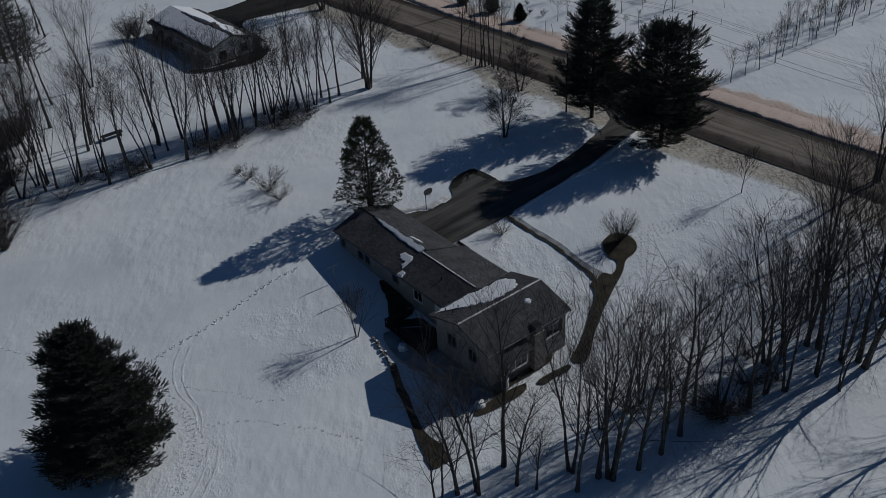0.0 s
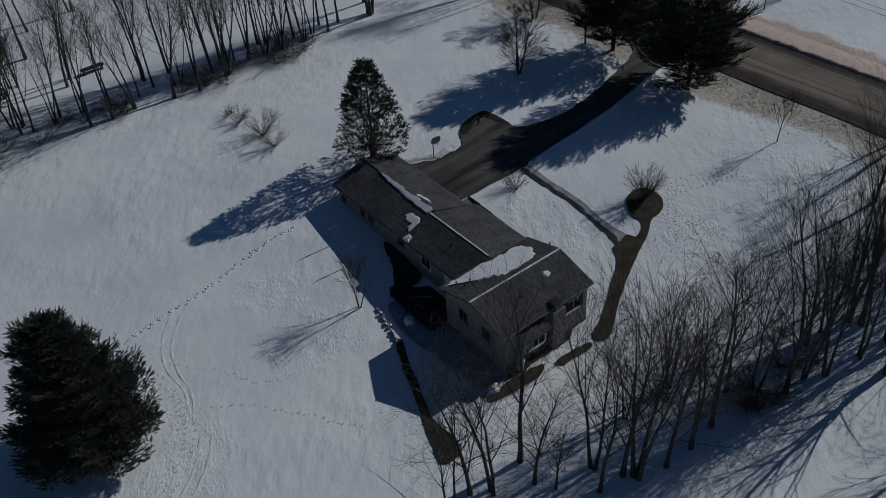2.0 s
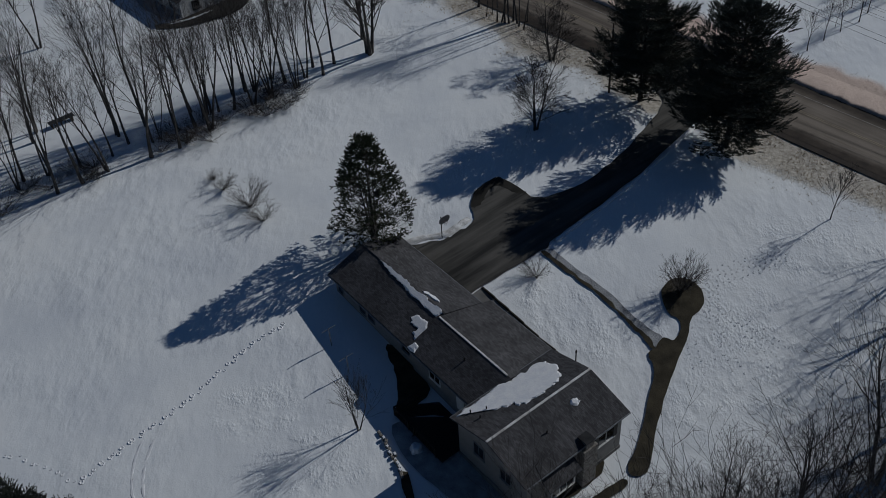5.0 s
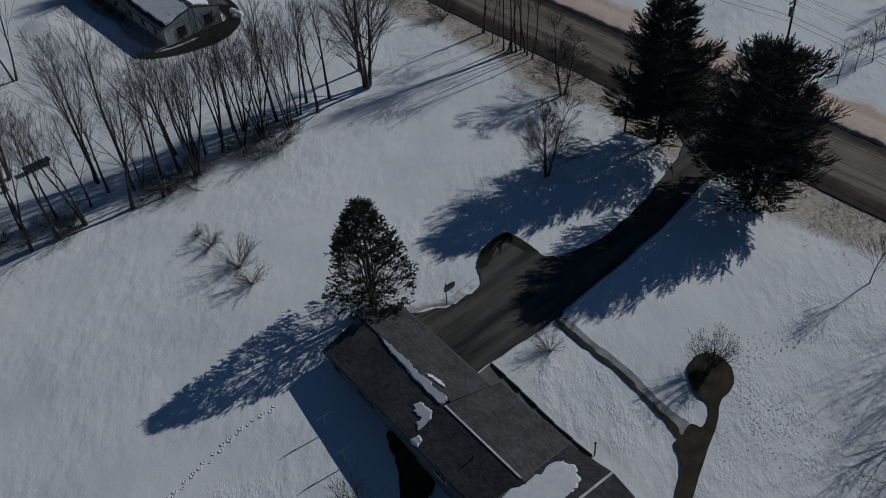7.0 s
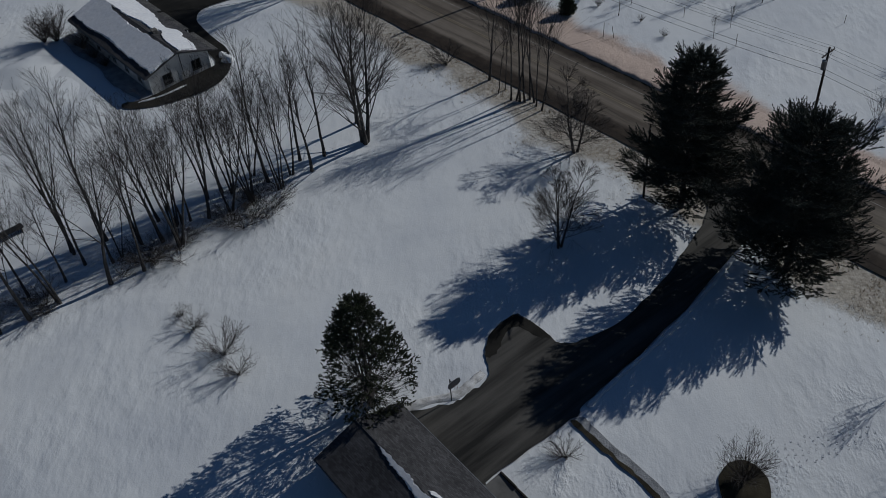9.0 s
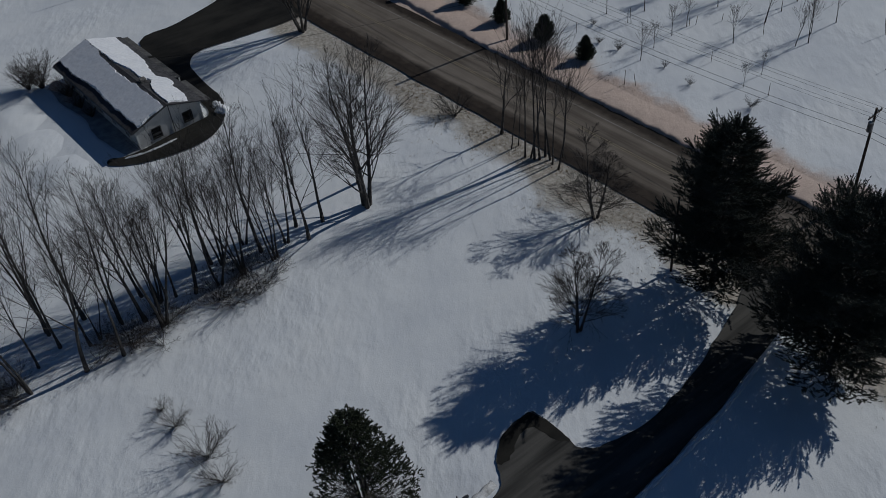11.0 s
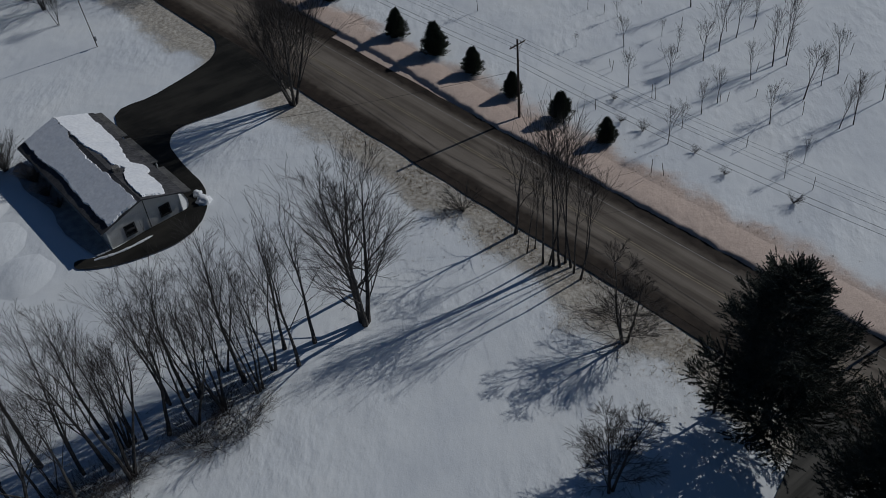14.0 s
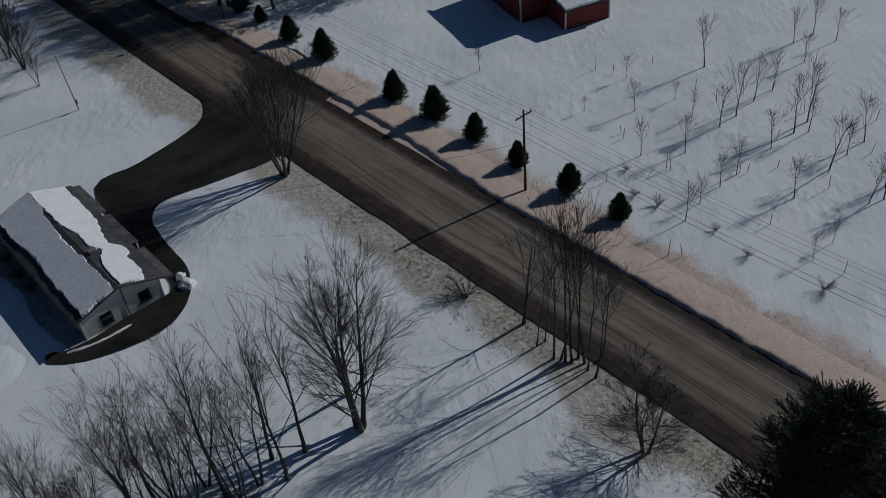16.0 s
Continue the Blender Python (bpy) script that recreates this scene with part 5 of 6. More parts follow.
for i in range(34):
    t = rnd.random()
    x, y = -21 - 34 * t + rnd.uniform(-2, 2.5), 123.5 - 23 * t + rnd.uniform(-3, 1.5)
    c = copy_thing(S4, pose(x, y, base_z(x, y) - 0.05, 0, 0, rnd.uniform(0, 360)))
    s = rnd.uniform(0.6, 1.2)
    c.scale = (s * 1.2, s * 1.2, s)
    tagged(c, "tangled leafless brush along the hedgerow", group="brush along the hedgerow")
for i in range(18):
    t = rnd.random()
    x, y = -57 - 12 * t + rnd.uniform(-3, 3), 88 + 32 * t + rnd.uniform(-3, 3)
    c = copy_thing(S2, pose(x, y, base_z(x, y) - 0.05, 0, 0, rnd.uniform(0, 360)))
    s = rnd.uniform(0.7, 1.5)
    c.scale = (s * 1.2, s * 1.2, s)
    tagged(c, "dark tangled thicket at the wood's edge", group="thicket at the wood's edge")
for i in range(9):
    x, y = rnd.uniform(14, 40), 0
    y = 50 + (x - 10) * 0.5 + rnd.uniform(0, 8)
    c = copy_thing(S3, pose(x, y, base_z(x, y) - 0.05, 0, 0, rnd.uniform(0, 360)))
    s = rnd.uniform(0.9, 2.0)
    c.scale = (s, s, s * 1.2)
    tagged(c, "leafless undergrowth in the wood", group="undergrowth in the wood")


# ---------------------------------------------------------------- conifers
def plume(verts, faces, p, d, length, blade, count, rr, thick=0.028):
    """A brush of slim needles round a twig."""
    d = d.normalized() if d.length > 1e-4 else Vector((0, 0, 1))
    a = d.orthogonal().normalized()
    b = d.cross(a)
    for k in range(count):
        t = rr.random()
        w = rr.uniform(0, math.tau)
        out = a * math.cos(w) + b * math.sin(w)
        q = p + d * (length * t)
        e = d * rr.uniform(0.55, 1.1) + out * (0.85 - 0.35 * t)
        e = e.normalized() * blade * rr.uniform(0.7, 1.2) * (1 - 0.3 * t)
        side = e.cross(Vector((rr.gauss(0, 1), rr.gauss(0, 1), rr.gauss(0, 1))))
        if side.length < 1e-4:
            continue
        side = side.normalized() * thick
        o = len(verts)
        verts.extend((q + side, q + e, q - side))
        faces.append((o, o + 1, o + 2))


def conifer(name, label, height, radius, seed, start=0.1, whorl=0.75, per=6, size=1.0, needle=None, shape=0.8, rise=0.1, wild=0.15, gap=0.0, trunk_r=0.22, irregular=0.2, plumes=3, blades=36):
    rr = random.Random(seed)
    e = thing(name, pose(0, 0, 0), label, "tree")
    segs = []
    n = 10
    for i in range(n):
        segs.append((Vector((0, 0, -0.3 + (height + 0.3) * i / n)), Vector((0, 0, -0.3 + (height + 0.3) * (i + 1) / n)), trunk_r * (1 - 0.93 * i / n), trunk_r * (1 - 0.93 * (i + 1) / n)))
    v, f = tube_mesh(segs, lambda r: 7)
    mesh_object("trunk", v, f, BARK, e)
    bs, nv, nf = [], [], []
    blade = max(0.13, size * 0.20)
    z = height * start
    while z < height * 0.985:
        f = (z / height - start) / (1 - start)
        reach0 = radius * max(0.05, (1 - f) ** shape) * (0.75 + 0.25 * min(1, f * 6))
        k = max(4, int(per * (0.45 + 0.55 * (1 - f)) + 0.5))
        a0 = rr.uniform(0, math.tau)
        for j in range(k):
            if rr.random() < gap:
                continue
            a = a0 + math.tau * j / k + rr.gauss(0, 0.2)
            lobe = 1 + irregular * noise.noise(Vector((math.cos(a) * 1.5, math.sin(a) * 1.5, z * 0.3 + seed)))
            reach = reach0 * lobe * rr.uniform(1 - wild * 1.5, 1 + wild)
            d = Vector((math.cos(a), math.sin(a), rise + 0.5 * f * f + rr.gauss(0, 0.06)))
            p = Vector((0, 0, z + rr.gauss(0, 0.1)))
            steps = max(3, int(reach / 0.55))
            side = Vector((-math.sin(a), math.cos(a), 0))
            for s in range(steps):
                q = p + d.normalized() * reach / steps
                d.z += 0.06 - 0.08 * (s < steps / 2)
                bs.append((p, q, max(0.012, 0.05 * (1 - s / steps)), max(0.009, 0.05 * (1 - (s + 1) / steps))))
                if s >= (0.2 if radius > 3 else 0) * steps:
                    spread = reach * 0.26 * (1 - 0.6 * s / steps) + 0.1
                    for w in range(plumes):
                        off = rr.uniform(-1, 1)
                        base = p.lerp(q, rr.random()) + side * off * spread + Vector((0, 0, rr.uniform(-0.1, 0.12)))
                        dd = d.normalized() * 0.8 + side * (off + rr.gauss(0, 0.35)) + Vector((0, 0, rr.uniform(0.05, 0.55)))
                        bs.append((p.lerp(q, 0.3), base, 0.012, 0.008))
                        plume(nv, nf, base, dd, size * rr.uniform(0.6, 1.25), blade, blades, rr)
                p = q
            for w in range(3):
                plume(nv, nf, p - d.normalized() * size * 0.3, d + Vector((rr.gauss(0, 0.35), rr.gauss(0, 0.35), rr.uniform(0.1, 0.6))), size * rr.uniform(0.7, 1.3), blade, blades, rr)
        z += whorl * rr.uniform(0.75, 1.25) * (0.55 + 0.45 * (1 - f))
    for w in range(6):
        plume(nv, nf, Vector((0, 0, height - rr.uniform(0.2, 1.0) * size)), Vector((rr.gauss(0, 0.4), rr.gauss(0, 0.4), 1)), size, blade, blades, rr)
    v, f = tube_mesh(bs, lambda r: 3)
    tagged(mesh_object("limb_wood", v, f, BARK, e), kind="stuff")
    tagged(mesh_object("needle_crown", nv, nf, needle or SPRUCE_NEEDLE, e), kind="stuff")
    return e


def cedar(name, label, height, radius, seed, needle):
    """An evergreen of several rising stems with rounded, broken clumps of foliage."""
    rr = random.Random(seed)
    e = thing(name, pose(0, 0, 0), label, "tree")
    stems, bs, nv, nf = [], [], [], []
    lines = []
    for k in range(5):
        a = k * 1.256 + 0.4
        lean = 0.0 if k == 0 else rr.uniform(0.06, 0.12)
        hh = height * (0.97 if k == 0 else rr.uniform(0.72, 0.9))
        pts = [Vector((math.cos(a) * (0.15 * (k > 0) + lean * hh * (i / 8) ** 0.8), math.sin(a) * (0.15 * (k > 0) + lean * hh * (i / 8) ** 0.8), -0.3 + hh * i / 8)) for i in range(9)]
        r0 = 0.24 if k == 0 else 0.16
        stems += [(pts[i], pts[i + 1], r0 * (1 - 0.11 * i), r0 * (1 - 0.11 * (i + 1))) for i in range(8)]
        lines.append(pts)
    v, f = tube_mesh(stems, lambda r: 6)
    mesh_object("trunk", v, f, BARK, e)

    def girth(h):
        u = h / height
        return radius * (min(1.0, 0.55 + u * 2.0) if u < 0.22 else max(0.06, (1 - u) / 0.78) ** 0.62)

    made = 0
    while made < 1150:
        h = height * (0.14 + 0.85 * rr.random())
        if rr.random() > 0.25 + 0.75 * girth(h) / radius:
            continue
        a = rr.uniform(0, math.tau)
        r = girth(h) * (0.30 + 0.70 * rr.random() ** 0.55)
        c = Vector((math.cos(a) * r, math.sin(a) * r, h))
        if h < 0.72 * height and noise.noise(c * 0.55 + Vector((seed, 0, 0))) < -0.06:
            continue
        made += 1
        line = min(lines, key=lambda ps: min((c - q).length for q in ps))
        root = min(line, key=lambda q: (c - Vector((0, 0, 0.35 * r)) - q).length)
        mid = root.lerp(c, 0.6) - Vector((0, 0, 0.12 * r))
        bs.append((root, mid, 0.02, 0.012))
        bs.append((mid, c, 0.012, 0.007))
        outward = Vector((math.cos(a), math.sin(a), 0.5))
        for w in range(3):
            dd = outward + Vector((rr.gauss(0, 0.7), rr.gauss(0, 0.7), rr.gauss(0.2, 0.5)))
            plume(nv, nf, c + Vector((rr.gauss(0, 0.14), rr.gauss(0, 0.14), rr.gauss(0, 0.1))), dd, rr.uniform(0.25, 0.5), 0.17, 22, rr, 0.036)
    v, f = tube_mesh(bs, lambda r: 3)
    tagged(mesh_object("limb_wood", v, f, BARK, e), kind="stuff")
    tagged(mesh_object("needle_crown", nv, nf, needle, e), kind="stuff")
    return e


PINE_W = conifer("pine", "tall dark pine beside the driveway mouth", 17.8, 6.2, 2, 0.14, 0.78, 9, 1.05, PINE_NEEDLE, 0.56, 0.2, 0.28, 0.0, 0.32, 0.45, 8, 52)
PINE_W.matrix_basis = pose(18.9, 118.3, -0.1)
PINE_E = conifer("pine", "broad dark pine beside the driveway mouth", 16.6, 6.9, 5, 0.12, 0.78, 9, 1.05, PINE_NEEDLE, 0.42, 0.22, 0.28, 0.0, 0.34, 0.45, 8, 52)
PINE_E.matrix_basis = pose(27.2, 108.6, -0.1)
FIR = conifer("fir", "large dense dark fir in the snowy field", 15.0, 6.6, 9, 0.02, 0.52, 12, 0.62, PINE_NEEDLE, 0.58, 0.20, 0.17, 0.0, 0.3, 0.42, 12, 44)
FIR.matrix_basis = pose(-32.2, 54.6, -2.45)
SPRUCE = cedar("cedar", "broad evergreen with several stems and thin clumped foliage", 12.9, 4.5, 12, SPARSE_NEEDLE)
SPRUCE.matrix_basis = pose(-10.9, 93.8, -0.2)
FAR_PINE = conifer("pine", "tall dark pine standing beside the far road", 15.0, 4.6, 8, 0.1, 0.95, 8, 1.0, PINE_NEEDLE, 0.65, 0.16, 0.25, 0.05, 0.28, 0.4, 3, 24)
FAR_PINE.matrix_basis = pose(-43.5, 214.5, -0.1)
for x, y, s, rz in ((-50, 221, 1.0, 30), (-24, 217, 1.0, 160), (-17, 223, 1.1, 220), (-31, 222, 1.05, 300), (-38, 228, 1.2, 100), (-56, 230, 1.1, 10)):
    c = copy_thing(FAR_PINE, pose(x, y, -0.1, 0, 0, rz))
    c.scale = (s, s, s)
for x, y, hh in ((-45, 214.5, 18), (-48, 217, 19), (-51, 220, 18), (-41, 214.5, 17), (-55, 222, 19), (-40, 223, 18), (-44, 225, 19), (-47, 227, 18), (-36, 221, 17), (-36, 212.5, 16), (-33, 216, 18), (-30, 219, 17), (-50, 230, 20), (-33, 225, 18), (-54, 233, 20), (-57, 228, 18), (-54, 219.5, 19), (-58, 222, 18), (-62, 221.5, 20), (-66, 223, 18), (-70, 222.5, 19), (-61, 227, 20), (-52, 217, 17), (-74, 224, 19)):
    c = copy_thing(SLENDER[2][0], pose(x, y, -0.1, 0, 0, x * 17))
    c.scale = (hh / 17, hh / 17, hh / 17)
    tagged(c, "leafless roadside tree in snow", group="trees beside the far road")
for x, y, s, rz in ((-77, 145, 1.15, 70), (-81, 148.5, 1.2, 200), (-83, 143, 1.1, 120), (-68, 111, 0.5, 70)):
    c = copy_thing(FAR_PINE, pose(x, y, -0.1, 0, 0, rz))
    c.scale = (s, s, s)
    tagged(c, "dark pine among the side wood's bare trees")
YOUNG = conifer("young_spruce", "small dense spruce planted along the road", 3.6, 1.6, 15, 0.02, 0.20, 11, 0.36, SPRUCE_NEEDLE, 0.84, 0.35, 0.18, 0.0, 0.07, 0.2, 7, 16)
first = True
for x, y, s in ((-15.6, 185.0, 1.1), (-10.2, 179.9, 1.25), (-5.2, 174.9, 0.98), (-0.3, 169.2, 0.88), (5.2, 163.9, 1.0), (10.1, 158.9, 0.86), (-26.2, 196.5, 1.2), (-31.8, 202.2, 1.05), (-37.3, 208.5, 0.7), (-41.0, 212.5, 1.1)):
    m = pose(x, y, -0.05, 0, 0, x * 31)
    ob = YOUNG if first else copy_thing(YOUNG, m)
    ob.matrix_basis = m @ Matrix.Diagonal((s * 1.02, s * 1.02, s * 0.9, 1))
    tagged(ob, group="row of young spruces along the road")
    first = False

# ---------------------------------------------------------------- orchard field
rnd = random.Random(77)
ORCH = []
for i in range(4):
    ORCH.append((bare_tree("orchard_tree", "young leafless orchard tree in snow", "tree", grow(rnd, 6.0, 0.32, 0.26, 1, 7, 3, 0.08, 3, 0.05, 0.013, 0.05, (16, 40)), PALE_BARK, TWIG), 6.0))
FIELD = [(24.1, 188.8, 6.9), (14.2, 179.4, 4.2), (14.1, 187.0, 3.2), (25.8, 177.1, 7.1), (23.5, 174.9, 5.5), (28.5, 180.2, 6.4), (31.3, 182.6, 5.0), (18.7, 170.1, 5.0), (31.5, 173.0, 7.0), (33.6, 175.2, 7.6), (28.3, 170.2, 5.0),
         (23.6, 165.6, 4.4), (21.4, 163.5, 4.2), (16.8, 157.9, 4.8), (18.8, 160.8, 3.6), (33.5, 165.6, 7.0), (28.6, 160.9, 5.0), (36.1, 168.2, 4.2), (38.7, 170.7, 6.0), (28.0, 151.0, 3.0), (30.6, 153.5, 3.0), (35.9, 159.5, 5.0), (38.4, 162.3, 5.2), (36.5, 193.8, 5.0),
         (39.5, 195.8, 5.2), (41.9, 193.7, 4.5), (36.6, 188.7, 4.0), (-4.7, 190.7, 3.4), (8.1, 179.9, 2.0), (13.7, 169.9, 4.6), (19.3, 181.5, 2.4), (20.7, 177.5, 3.4), (42.1, 164.7, 5.5), (37.6, 160.1, 5.5), (33.2, 173.1, 5.0)]
for row in range(7):
    for k in range(8):
        x, y = 35 + row * 5.2 + k * 2.7 + rnd.uniform(-0.8, 0.8), 128 + k * 3.6 + row * 4.6 + rnd.uniform(-1, 1)
        if x > 44 or y < 150:
            FIELD.append((x + 6, y, rnd.uniform(3, 6.5)))
place_copies(ORCH, FIELD, "orchard trees across the road", 12, tilt=2)
STAKE = thing("stake", pose(0, 0, 0), "thin wooden stake in the snowy field", "stake")
part("post", rod((0, 0, -0.2), (0, 0, 1.5), 0.035, 0.03, 6), POLE_WOOD, STAKE)
part("tie", rod((0, 0, 0.9), (0, 0, 0.97), 0.05, 0.05, 6), DARK_METAL, STAKE)
spots = [(12.0, 174.6), (9.4, 165.3), (16.2, 167.2), (30.4, 148.9)]
for x, y, k in ((14.3, 160.5, 0.75), (11.8, 167.3, 0.5), (12.1, 162.6, 0.6), (28.0, 146.8, 0.8), (22.0, 152.0, 0.6), (19.5, 156.0, 0.5)):
    c = copy_thing(S3, pose(x, y, -0.05, 0, 0, x * 70))
    c.scale = (k * 0.7, k * 0.7, k)
    tagged(c, "small leafless bush in the snowy field", group="bushes in the field")
for i in range(26):
    spots.append((10 + rnd.uniform(0, 40), 150 + rnd.uniform(0, 45)))
for i, (x, y) in enumerate(spots):
    ob = STAKE if i == 0 else copy_thing(STAKE, pose(0, 0, 0))
    ob.matrix_basis = pose(x, y, base_z(x, y), rnd.gauss(0, 5), rnd.gauss(0, 5), rnd.uniform(0, 90)) @ Matrix.Diagonal((1, 1, rnd.uniform(0.6, 1.5), 1))
    tagged(ob, group="stakes in the field")


# ---------------------------------------------------------------- poles and wires
def utility_pole(x, y, h, transformer=False, lean=0.0):
    p = thing("utility_pole", pose(x, y, base_z(x, y), 0, lean, math.degrees(ROAD_ROT)), "brown wooden utility pole with a crossarm beside the road", "utility pole", "utility poles along the road")
    part("pole", rod((0, 0, -0.3), (0, 0, h), 0.17, 0.11, 10), POLE_WOOD, p)
    part("crossarm", box(-0.06, 0.06, -1.2, 1.2, h - 0.75, h - 0.62), POLE_WOOD, p)
    for yy in (-1.05, -0.5, 0.5, 1.05):
        part("insulator", rod((0, yy, h - 0.62), (0, yy, h - 0.4), 0.05, 0.035, 6), METAL, p)
    part("brace", rod((0.08, 0, h - 1.4), (0.08, 0.75, h - 0.7), 0.02, 0.02, 5), METAL, p)
    part("brace", rod((0.08, 0, h - 1.4), (0.08, -0.75, h - 0.7), 0.02, 0.02, 5), METAL, p)
    if transformer:
        part("transformer", rod((0, -0.42, h - 2.4), (0, -0.42, h - 1.4), 0.26, 0.26, 14), METAL, p)
    return p


P1, P2, P3, P4 = (0.4, 164.2, 10.4), (34.5, 129.5, 11.2), (-43.0, 209.5, 10.2), (69, 93.5, 10.0)
utility_pole(*P1)
utility_pole(*P2, transformer=True)
utility_pole(*P3)
utility_pole(*P4)


def wire(name, a, b, sag, r=0.014, n=14, label="thin black overhead wire between poles", nrm=None):
    a, b = Vector(a), Vector(b)
    pts = [a.lerp(b, i / n) - Vector((0, 0, sag * 4 * (i / n) * (1 - i / n))) for i in range(n + 1)]
    side = (b - a).cross(Vector((0, 0, 1))).normalized() * r
    up = Vector((0, 0, r))
    v, f = [], []
    for i, p in enumerate(pts):
        v += [p + side, p + up, p - side, p - up]
        if i:
            f += [(4 * i - 4 + k, 4 * i - 4 + (k + 1) % 4, 4 * i + (k + 1) % 4, 4 * i + k) for k in range(4)]
    ob = mesh_object(name, v, f, DARK_METAL)
    return tagged(ob, label, "wire", "overhead wires along the road")


for A, B in ((P3, P1), (P1, P2), (P2, P4)):
    for off, dz in ((-1.05, -0.4), (-0.5, -0.4), (0.5, -0.4), (1.05, -0.4), (0.0, -2.6), (0.15, -3.4)):
        a = Vector((A[0], A[1], A[2] + dz)) + ROAD_N * off
        b = Vector((B[0], B[1], B[2] + dz)) + ROAD_N * off
        wire("overhead_wire", a, b, 0.5 if dz > -1 else 0.75, 0.014 if dz > -1 else 0.022)
wire("service_wire", (P1[0], P1[1], 6.4), (*nb_pt(9.6, 13.0), 2.7), 0.7, 0.016, 14, "thin black service wire to the neighbour's house")
q = thing("service_pole", pose(15.4, 120.3, -0.1), "slim wooden service pole beside the pine", "utility pole")
part("pole", rod((0, 0, -0.2), (0, 0, 9.2), 0.13, 0.09, 8), POLE_WOOD, q)
part("bracket", box(-0.04, 0.04, -0.3, 0.3, 8.7, 8.8), METAL, q)
q = thing("yard_pole", pose(-57.9, 186.1, -0.05, 2, -2, 0), "thin tall yard pole with a small box", "pole")
part("pole", rod((0, 0, -0.2), (0, 0, 8.2), 0.07, 0.045, 8), POLE_WOOD, q)
part("meter_box", box(0.08, 0.3, -0.12, 0.12, 0.9, 1.5), METAL, q)


def trailer():
    t = thing("picnic_bench", pose(-51.6, 117.0, -0.1, 0, 0, 42), "dark weathered bench among the hedgerow trees", "bench")
    part("seat", box(-1.6, 1.6, -0.45, 0.45, 0.62, 0.74), DARK_METAL, t)
    for x in (-1.3, 1.3):
        part("leg", box(x - 0.06, x + 0.06, -0.4, 0.4, 0, 0.62), DARK_WOOD, t)


trailer()

# ---------------------------------------------------------------- dry grass, tracks and footprints
def dry_grass():
    rr = random.Random(41)
    verts, faces = [], []
    for i in range(15000):
        s = rr.uniform(-130, 60)
        side = rr.random() < 0.3
        if side:
            n = 111.8 + abs(rr.gauss(0, 2.4))
        else:
            n = 100.4 - abs(rr.gauss(0, 3.2))
        x, y = road_pt(s, n)
        if 19.0 < x < 29.5 and 112 < y < 124:
            continue
        if noise.noise(Vector((x * 0.25, y * 0.25, 5))) < -0.12:
            continue
        z = base_z(x, y) - 0.12
        for k in range(3):
            a = rr.uniform(0, math.tau)
            h = rr.uniform(0.14, 0.26)
            w = 0.022
            o = len(verts)
            tip = Vector((x + rr.gauss(0, 0.16), y + rr.gauss(0, 0.16), z + h))
            verts.extend((Vector((x + math.cos(a) * w, y + math.sin(a) * w, z)), Vector((x - math.cos(a) * w, y - math.sin(a) * w, z)), tip))
            faces.append((o, o + 1, o + 2))
    g = mesh_object("dry_grass", verts, faces, STRAW)
    tagged(g, "dry straw-coloured grass on the road verges", "grass", kind="stuff")


dry_grass()


def trail(name, line, step, size, seed, spread=0.15, label="line of footprints across the snow"):
    """Kicked-up clumps of snow beside each print."""
    rr = random.Random(seed)
    pts = smooth_outline(line, 28, 0.0, seed, False)
    verts, faces = [], []
    acc, flip = 0.0, 1
    for a, b in zip(pts[:-1], pts[1:]):
        d = math.dist(a, b)
        acc += d
        if acc < step:
            continue
        acc, flip = 0.0, -flip
        x, y = b[0] + flip * spread + rr.gauss(0, 0.05), b[1] + rr.gauss(0, 0.12)
        z = ground_z(x, y)
        r = size * rr.uniform(0.8, 1.2)
        o = len(verts)
        for rad, up in ((1.5, -0.03), (1.0, 0.36), (0.45, 0.05)):
            for i in range(7):
                t = math.tau * i / 7
                w = r * rad * rr.uniform(0.85, 1.15)
                verts.append((x + math.cos(t) * w, y + math.sin(t) * w, z + (up * r * rr.uniform(0.6, 1.3) if up > 0 else up)))
        for ring in (0, 7):
            for i in range(7):
                faces.append((o + ring + i, o + ring + (i + 1) % 7, o + ring + 7 + (i + 1) % 7, o + ring + 7 + i))
        faces.append(tuple(o + 14 + i for i in range(7)))
    ob = mesh_object(name, verts, faces, SNOW)
    return tagged(ob, label, "footprints", kind="stuff")


trail("footprint_trail", [(-18.6, 83.2), (-22.2, 80.0), (-24.6, 76.8), (-26.8, 74.0), (-29.4, 71.2), (-32.4, 68.0), (-33.8, 66.0)], 0.44, 0.165, 1, 0.10)
trail("footprint_trail", [(-33.8, 66.2), (-39.0, 68.4), (-45.3, 69.6), (-50.0, 70.8), (-58.0, 73.0)], 0.5, 0.13, 2, 0.06)
trail("footprint_trail", [(-32.6, 64.7), (-28.4, 62.4), (-25.4, 58.8), (-24.0, 55.4), (-24.1, 51.7), (-25.2, 48.2), (-28.0, 44.0)], 0.30, 0.12, 3, 0.35, "trampled ring of tracks round the fir")
trail("footprint_trail", [(-32.0, 63.0), (-29.7, 62.3), (-27.3, 60.9), (-25.8, 58.9), (-24.9, 55.8), (-25.0, 51.0), (-26.4, 47.2)], 0.30, 0.12, 4, 0.3, "trampled ring of tracks round the fir")
trail("footprint_trail", [(-25.3, 58.7), (-22.9, 58.9), (-21.1, 59.2), (-18.6, 59.1), (-14.0, 58.0), (-8.5, 56.5)], 0.45, 0.10, 5, 0.05)
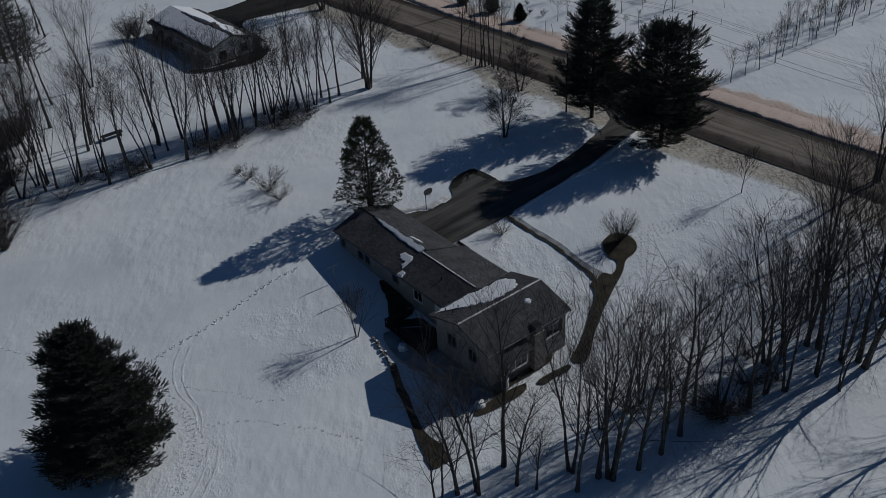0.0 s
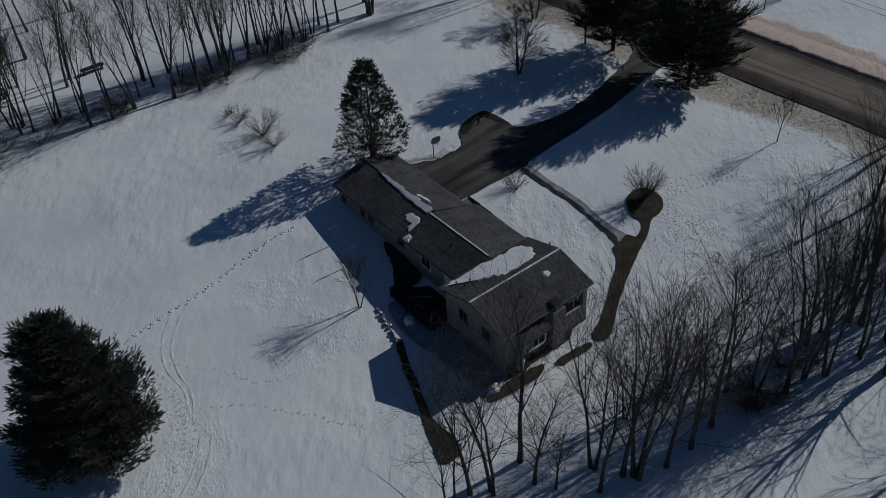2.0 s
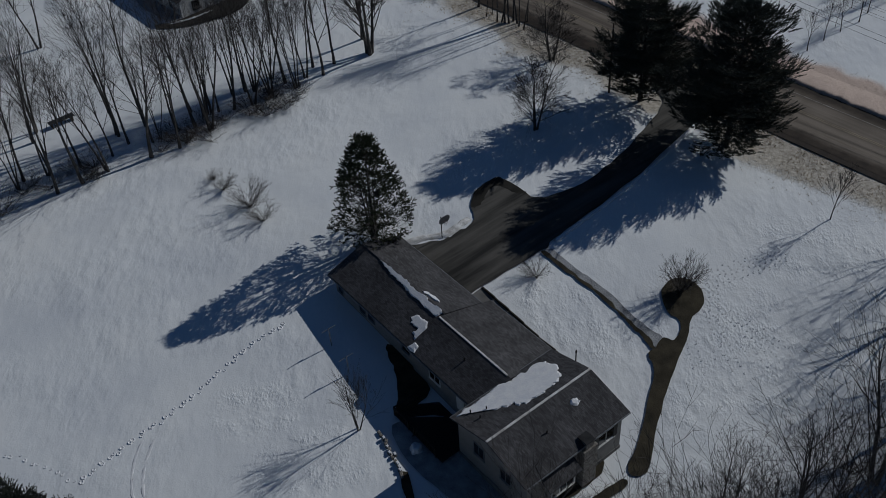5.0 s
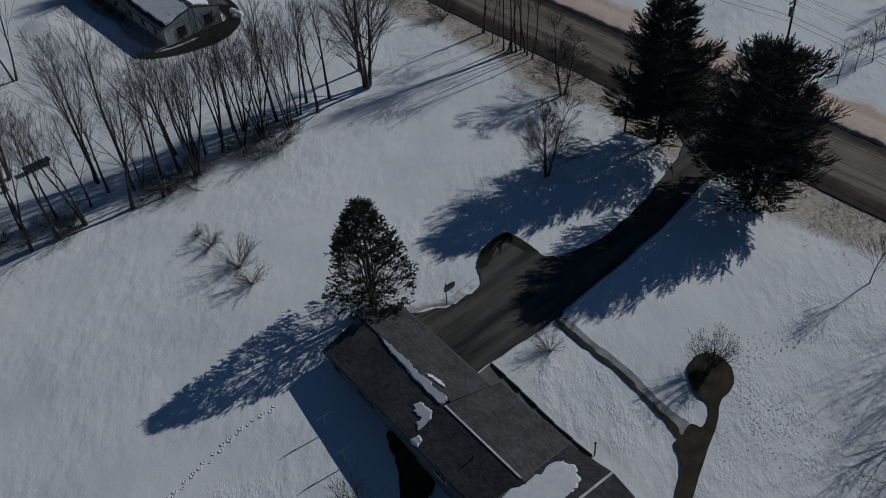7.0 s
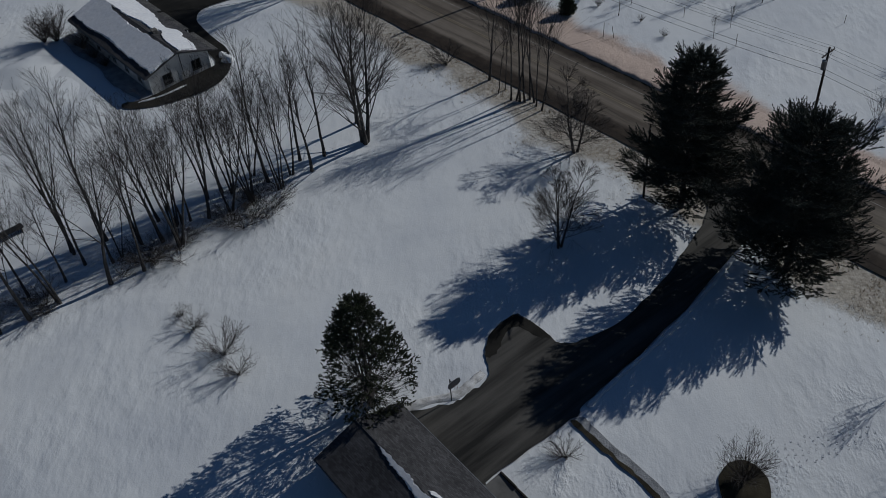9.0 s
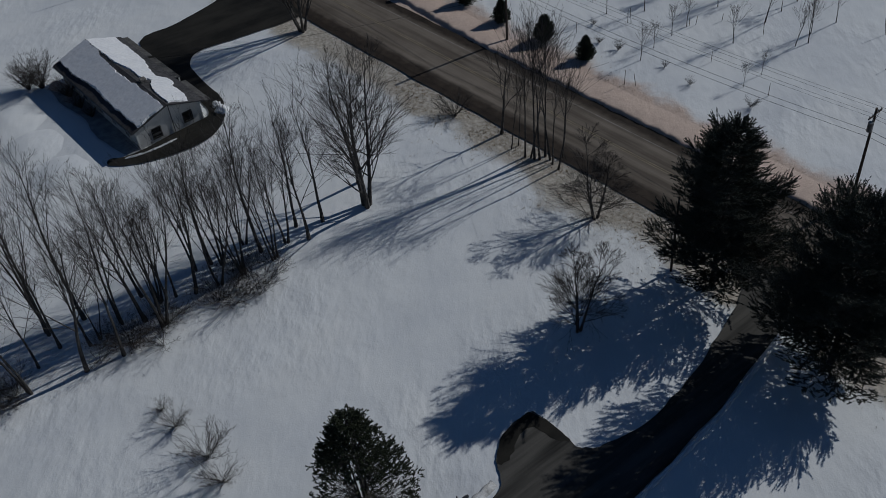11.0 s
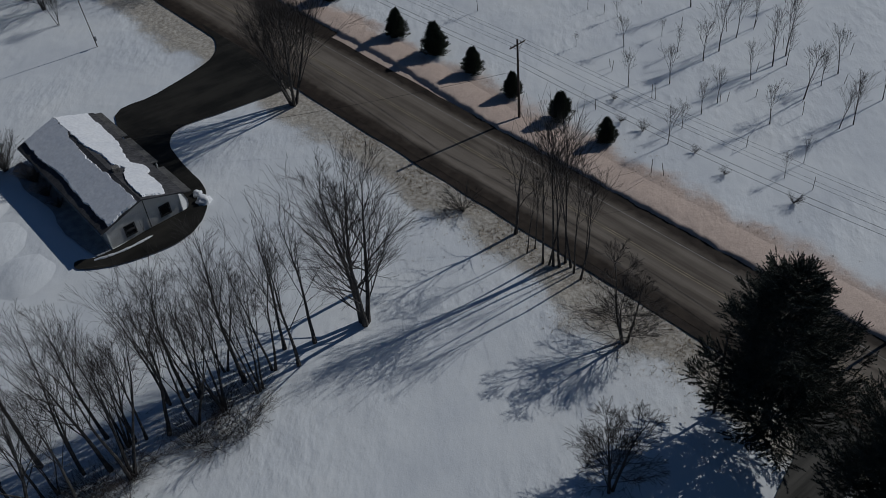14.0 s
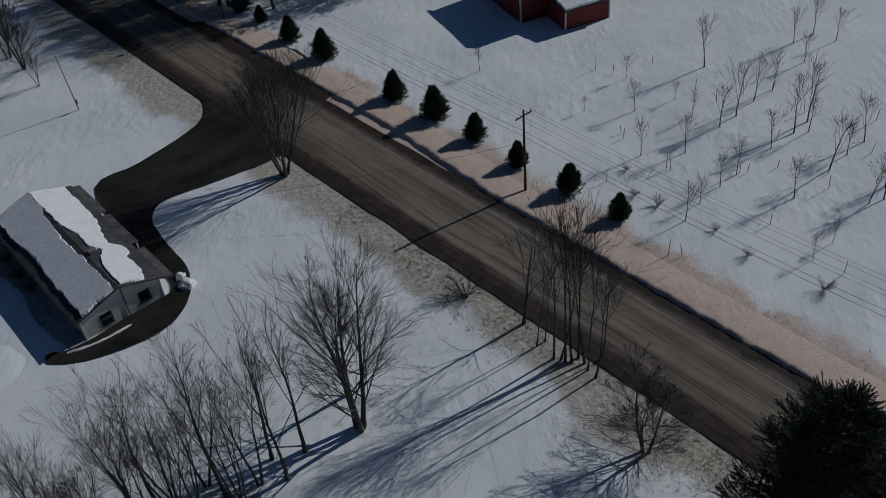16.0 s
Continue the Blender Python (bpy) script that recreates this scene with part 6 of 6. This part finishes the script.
trail("footprint_trail", [(-28.5, 64.0), (-25.3, 63.9), (-22.3, 63.2), (-20.2, 62.4), (-16.7, 62.0)], 0.45, 0.10, 8, 0.05)
trail("footprint_trail", [(22.3, 88.5), (25.6, 90.1), (28.7, 91.2)], 0.27, 0.08, 50, 0.42)
trail("footprint_trail", [(22.5, 87.1), (26.3, 88.4), (29.9, 90.2)], 0.27, 0.08, 51, 0.42)
trail("footprint_trail", [(22.2, 87.9), (25.9, 89.2), (29.4, 90.8)], 0.27, 0.08, 52, 0.42)
trail("footprint_trail", [(21.0, 86.7), (21.8, 83.5), (23.1, 80.6), (24.8, 77.0)], 0.27, 0.08, 53, 0.42)
trail("footprint_trail", [(20.9, 84.0), (21.7, 80.2), (22.5, 76.6)], 0.27, 0.08, 54, 0.42)
trail("footprint_trail", [(22.2, 84.0), (24.7, 81.8), (27.2, 78.9)], 0.27, 0.08, 55, 0.42)
trail("footprint_trail", [(22.4, 89.9), (21.9, 86.6), (21.3, 82.3), (21.0, 78.2)], 0.27, 0.08, 56, 0.42)
trail("footprint_trail", [(18.9, 82.3), (18.9, 79.0), (19.1, 76.7)], 0.27, 0.08, 57, 0.42)
trail("footprint_trail", [(23.6, 82.6), (25.0, 80.1), (25.9, 77.3)], 0.27, 0.08, 58, 0.42)
trail("footprint_trail", [(1.0, 107.5), (3.5, 109.0), (6.0, 110.8), (9.0, 112.0)], 0.5, 0.12, 10, 0.2)
for k, line in enumerate(([(-29.4, 70.9), (-29.6, 68.0), (-29.0, 65.2), (-27.9, 63.2), (-26.1, 61.3), (-25.1, 59.1), (-24.8, 57.1)],
                          [(-28.4, 70.5), (-28.6, 68.0), (-28.2, 65.6), (-27.1, 63.4), (-25.5, 61.3), (-24.6, 59.1), (-24.1, 57.1)],
                          [(-23.2, 56.0), (-22.9, 53.0), (-23.4, 49.5), (-25.0, 46.0)], [(-22.2, 56.0), (-21.9, 53.0), (-22.4, 49.5), (-24.0, 45.5)])):
    snow_bank("vehicle_track", line, 0.34, 0.010, 30 + k, None, "faint curved vehicle track in the snow", 0.9, True)
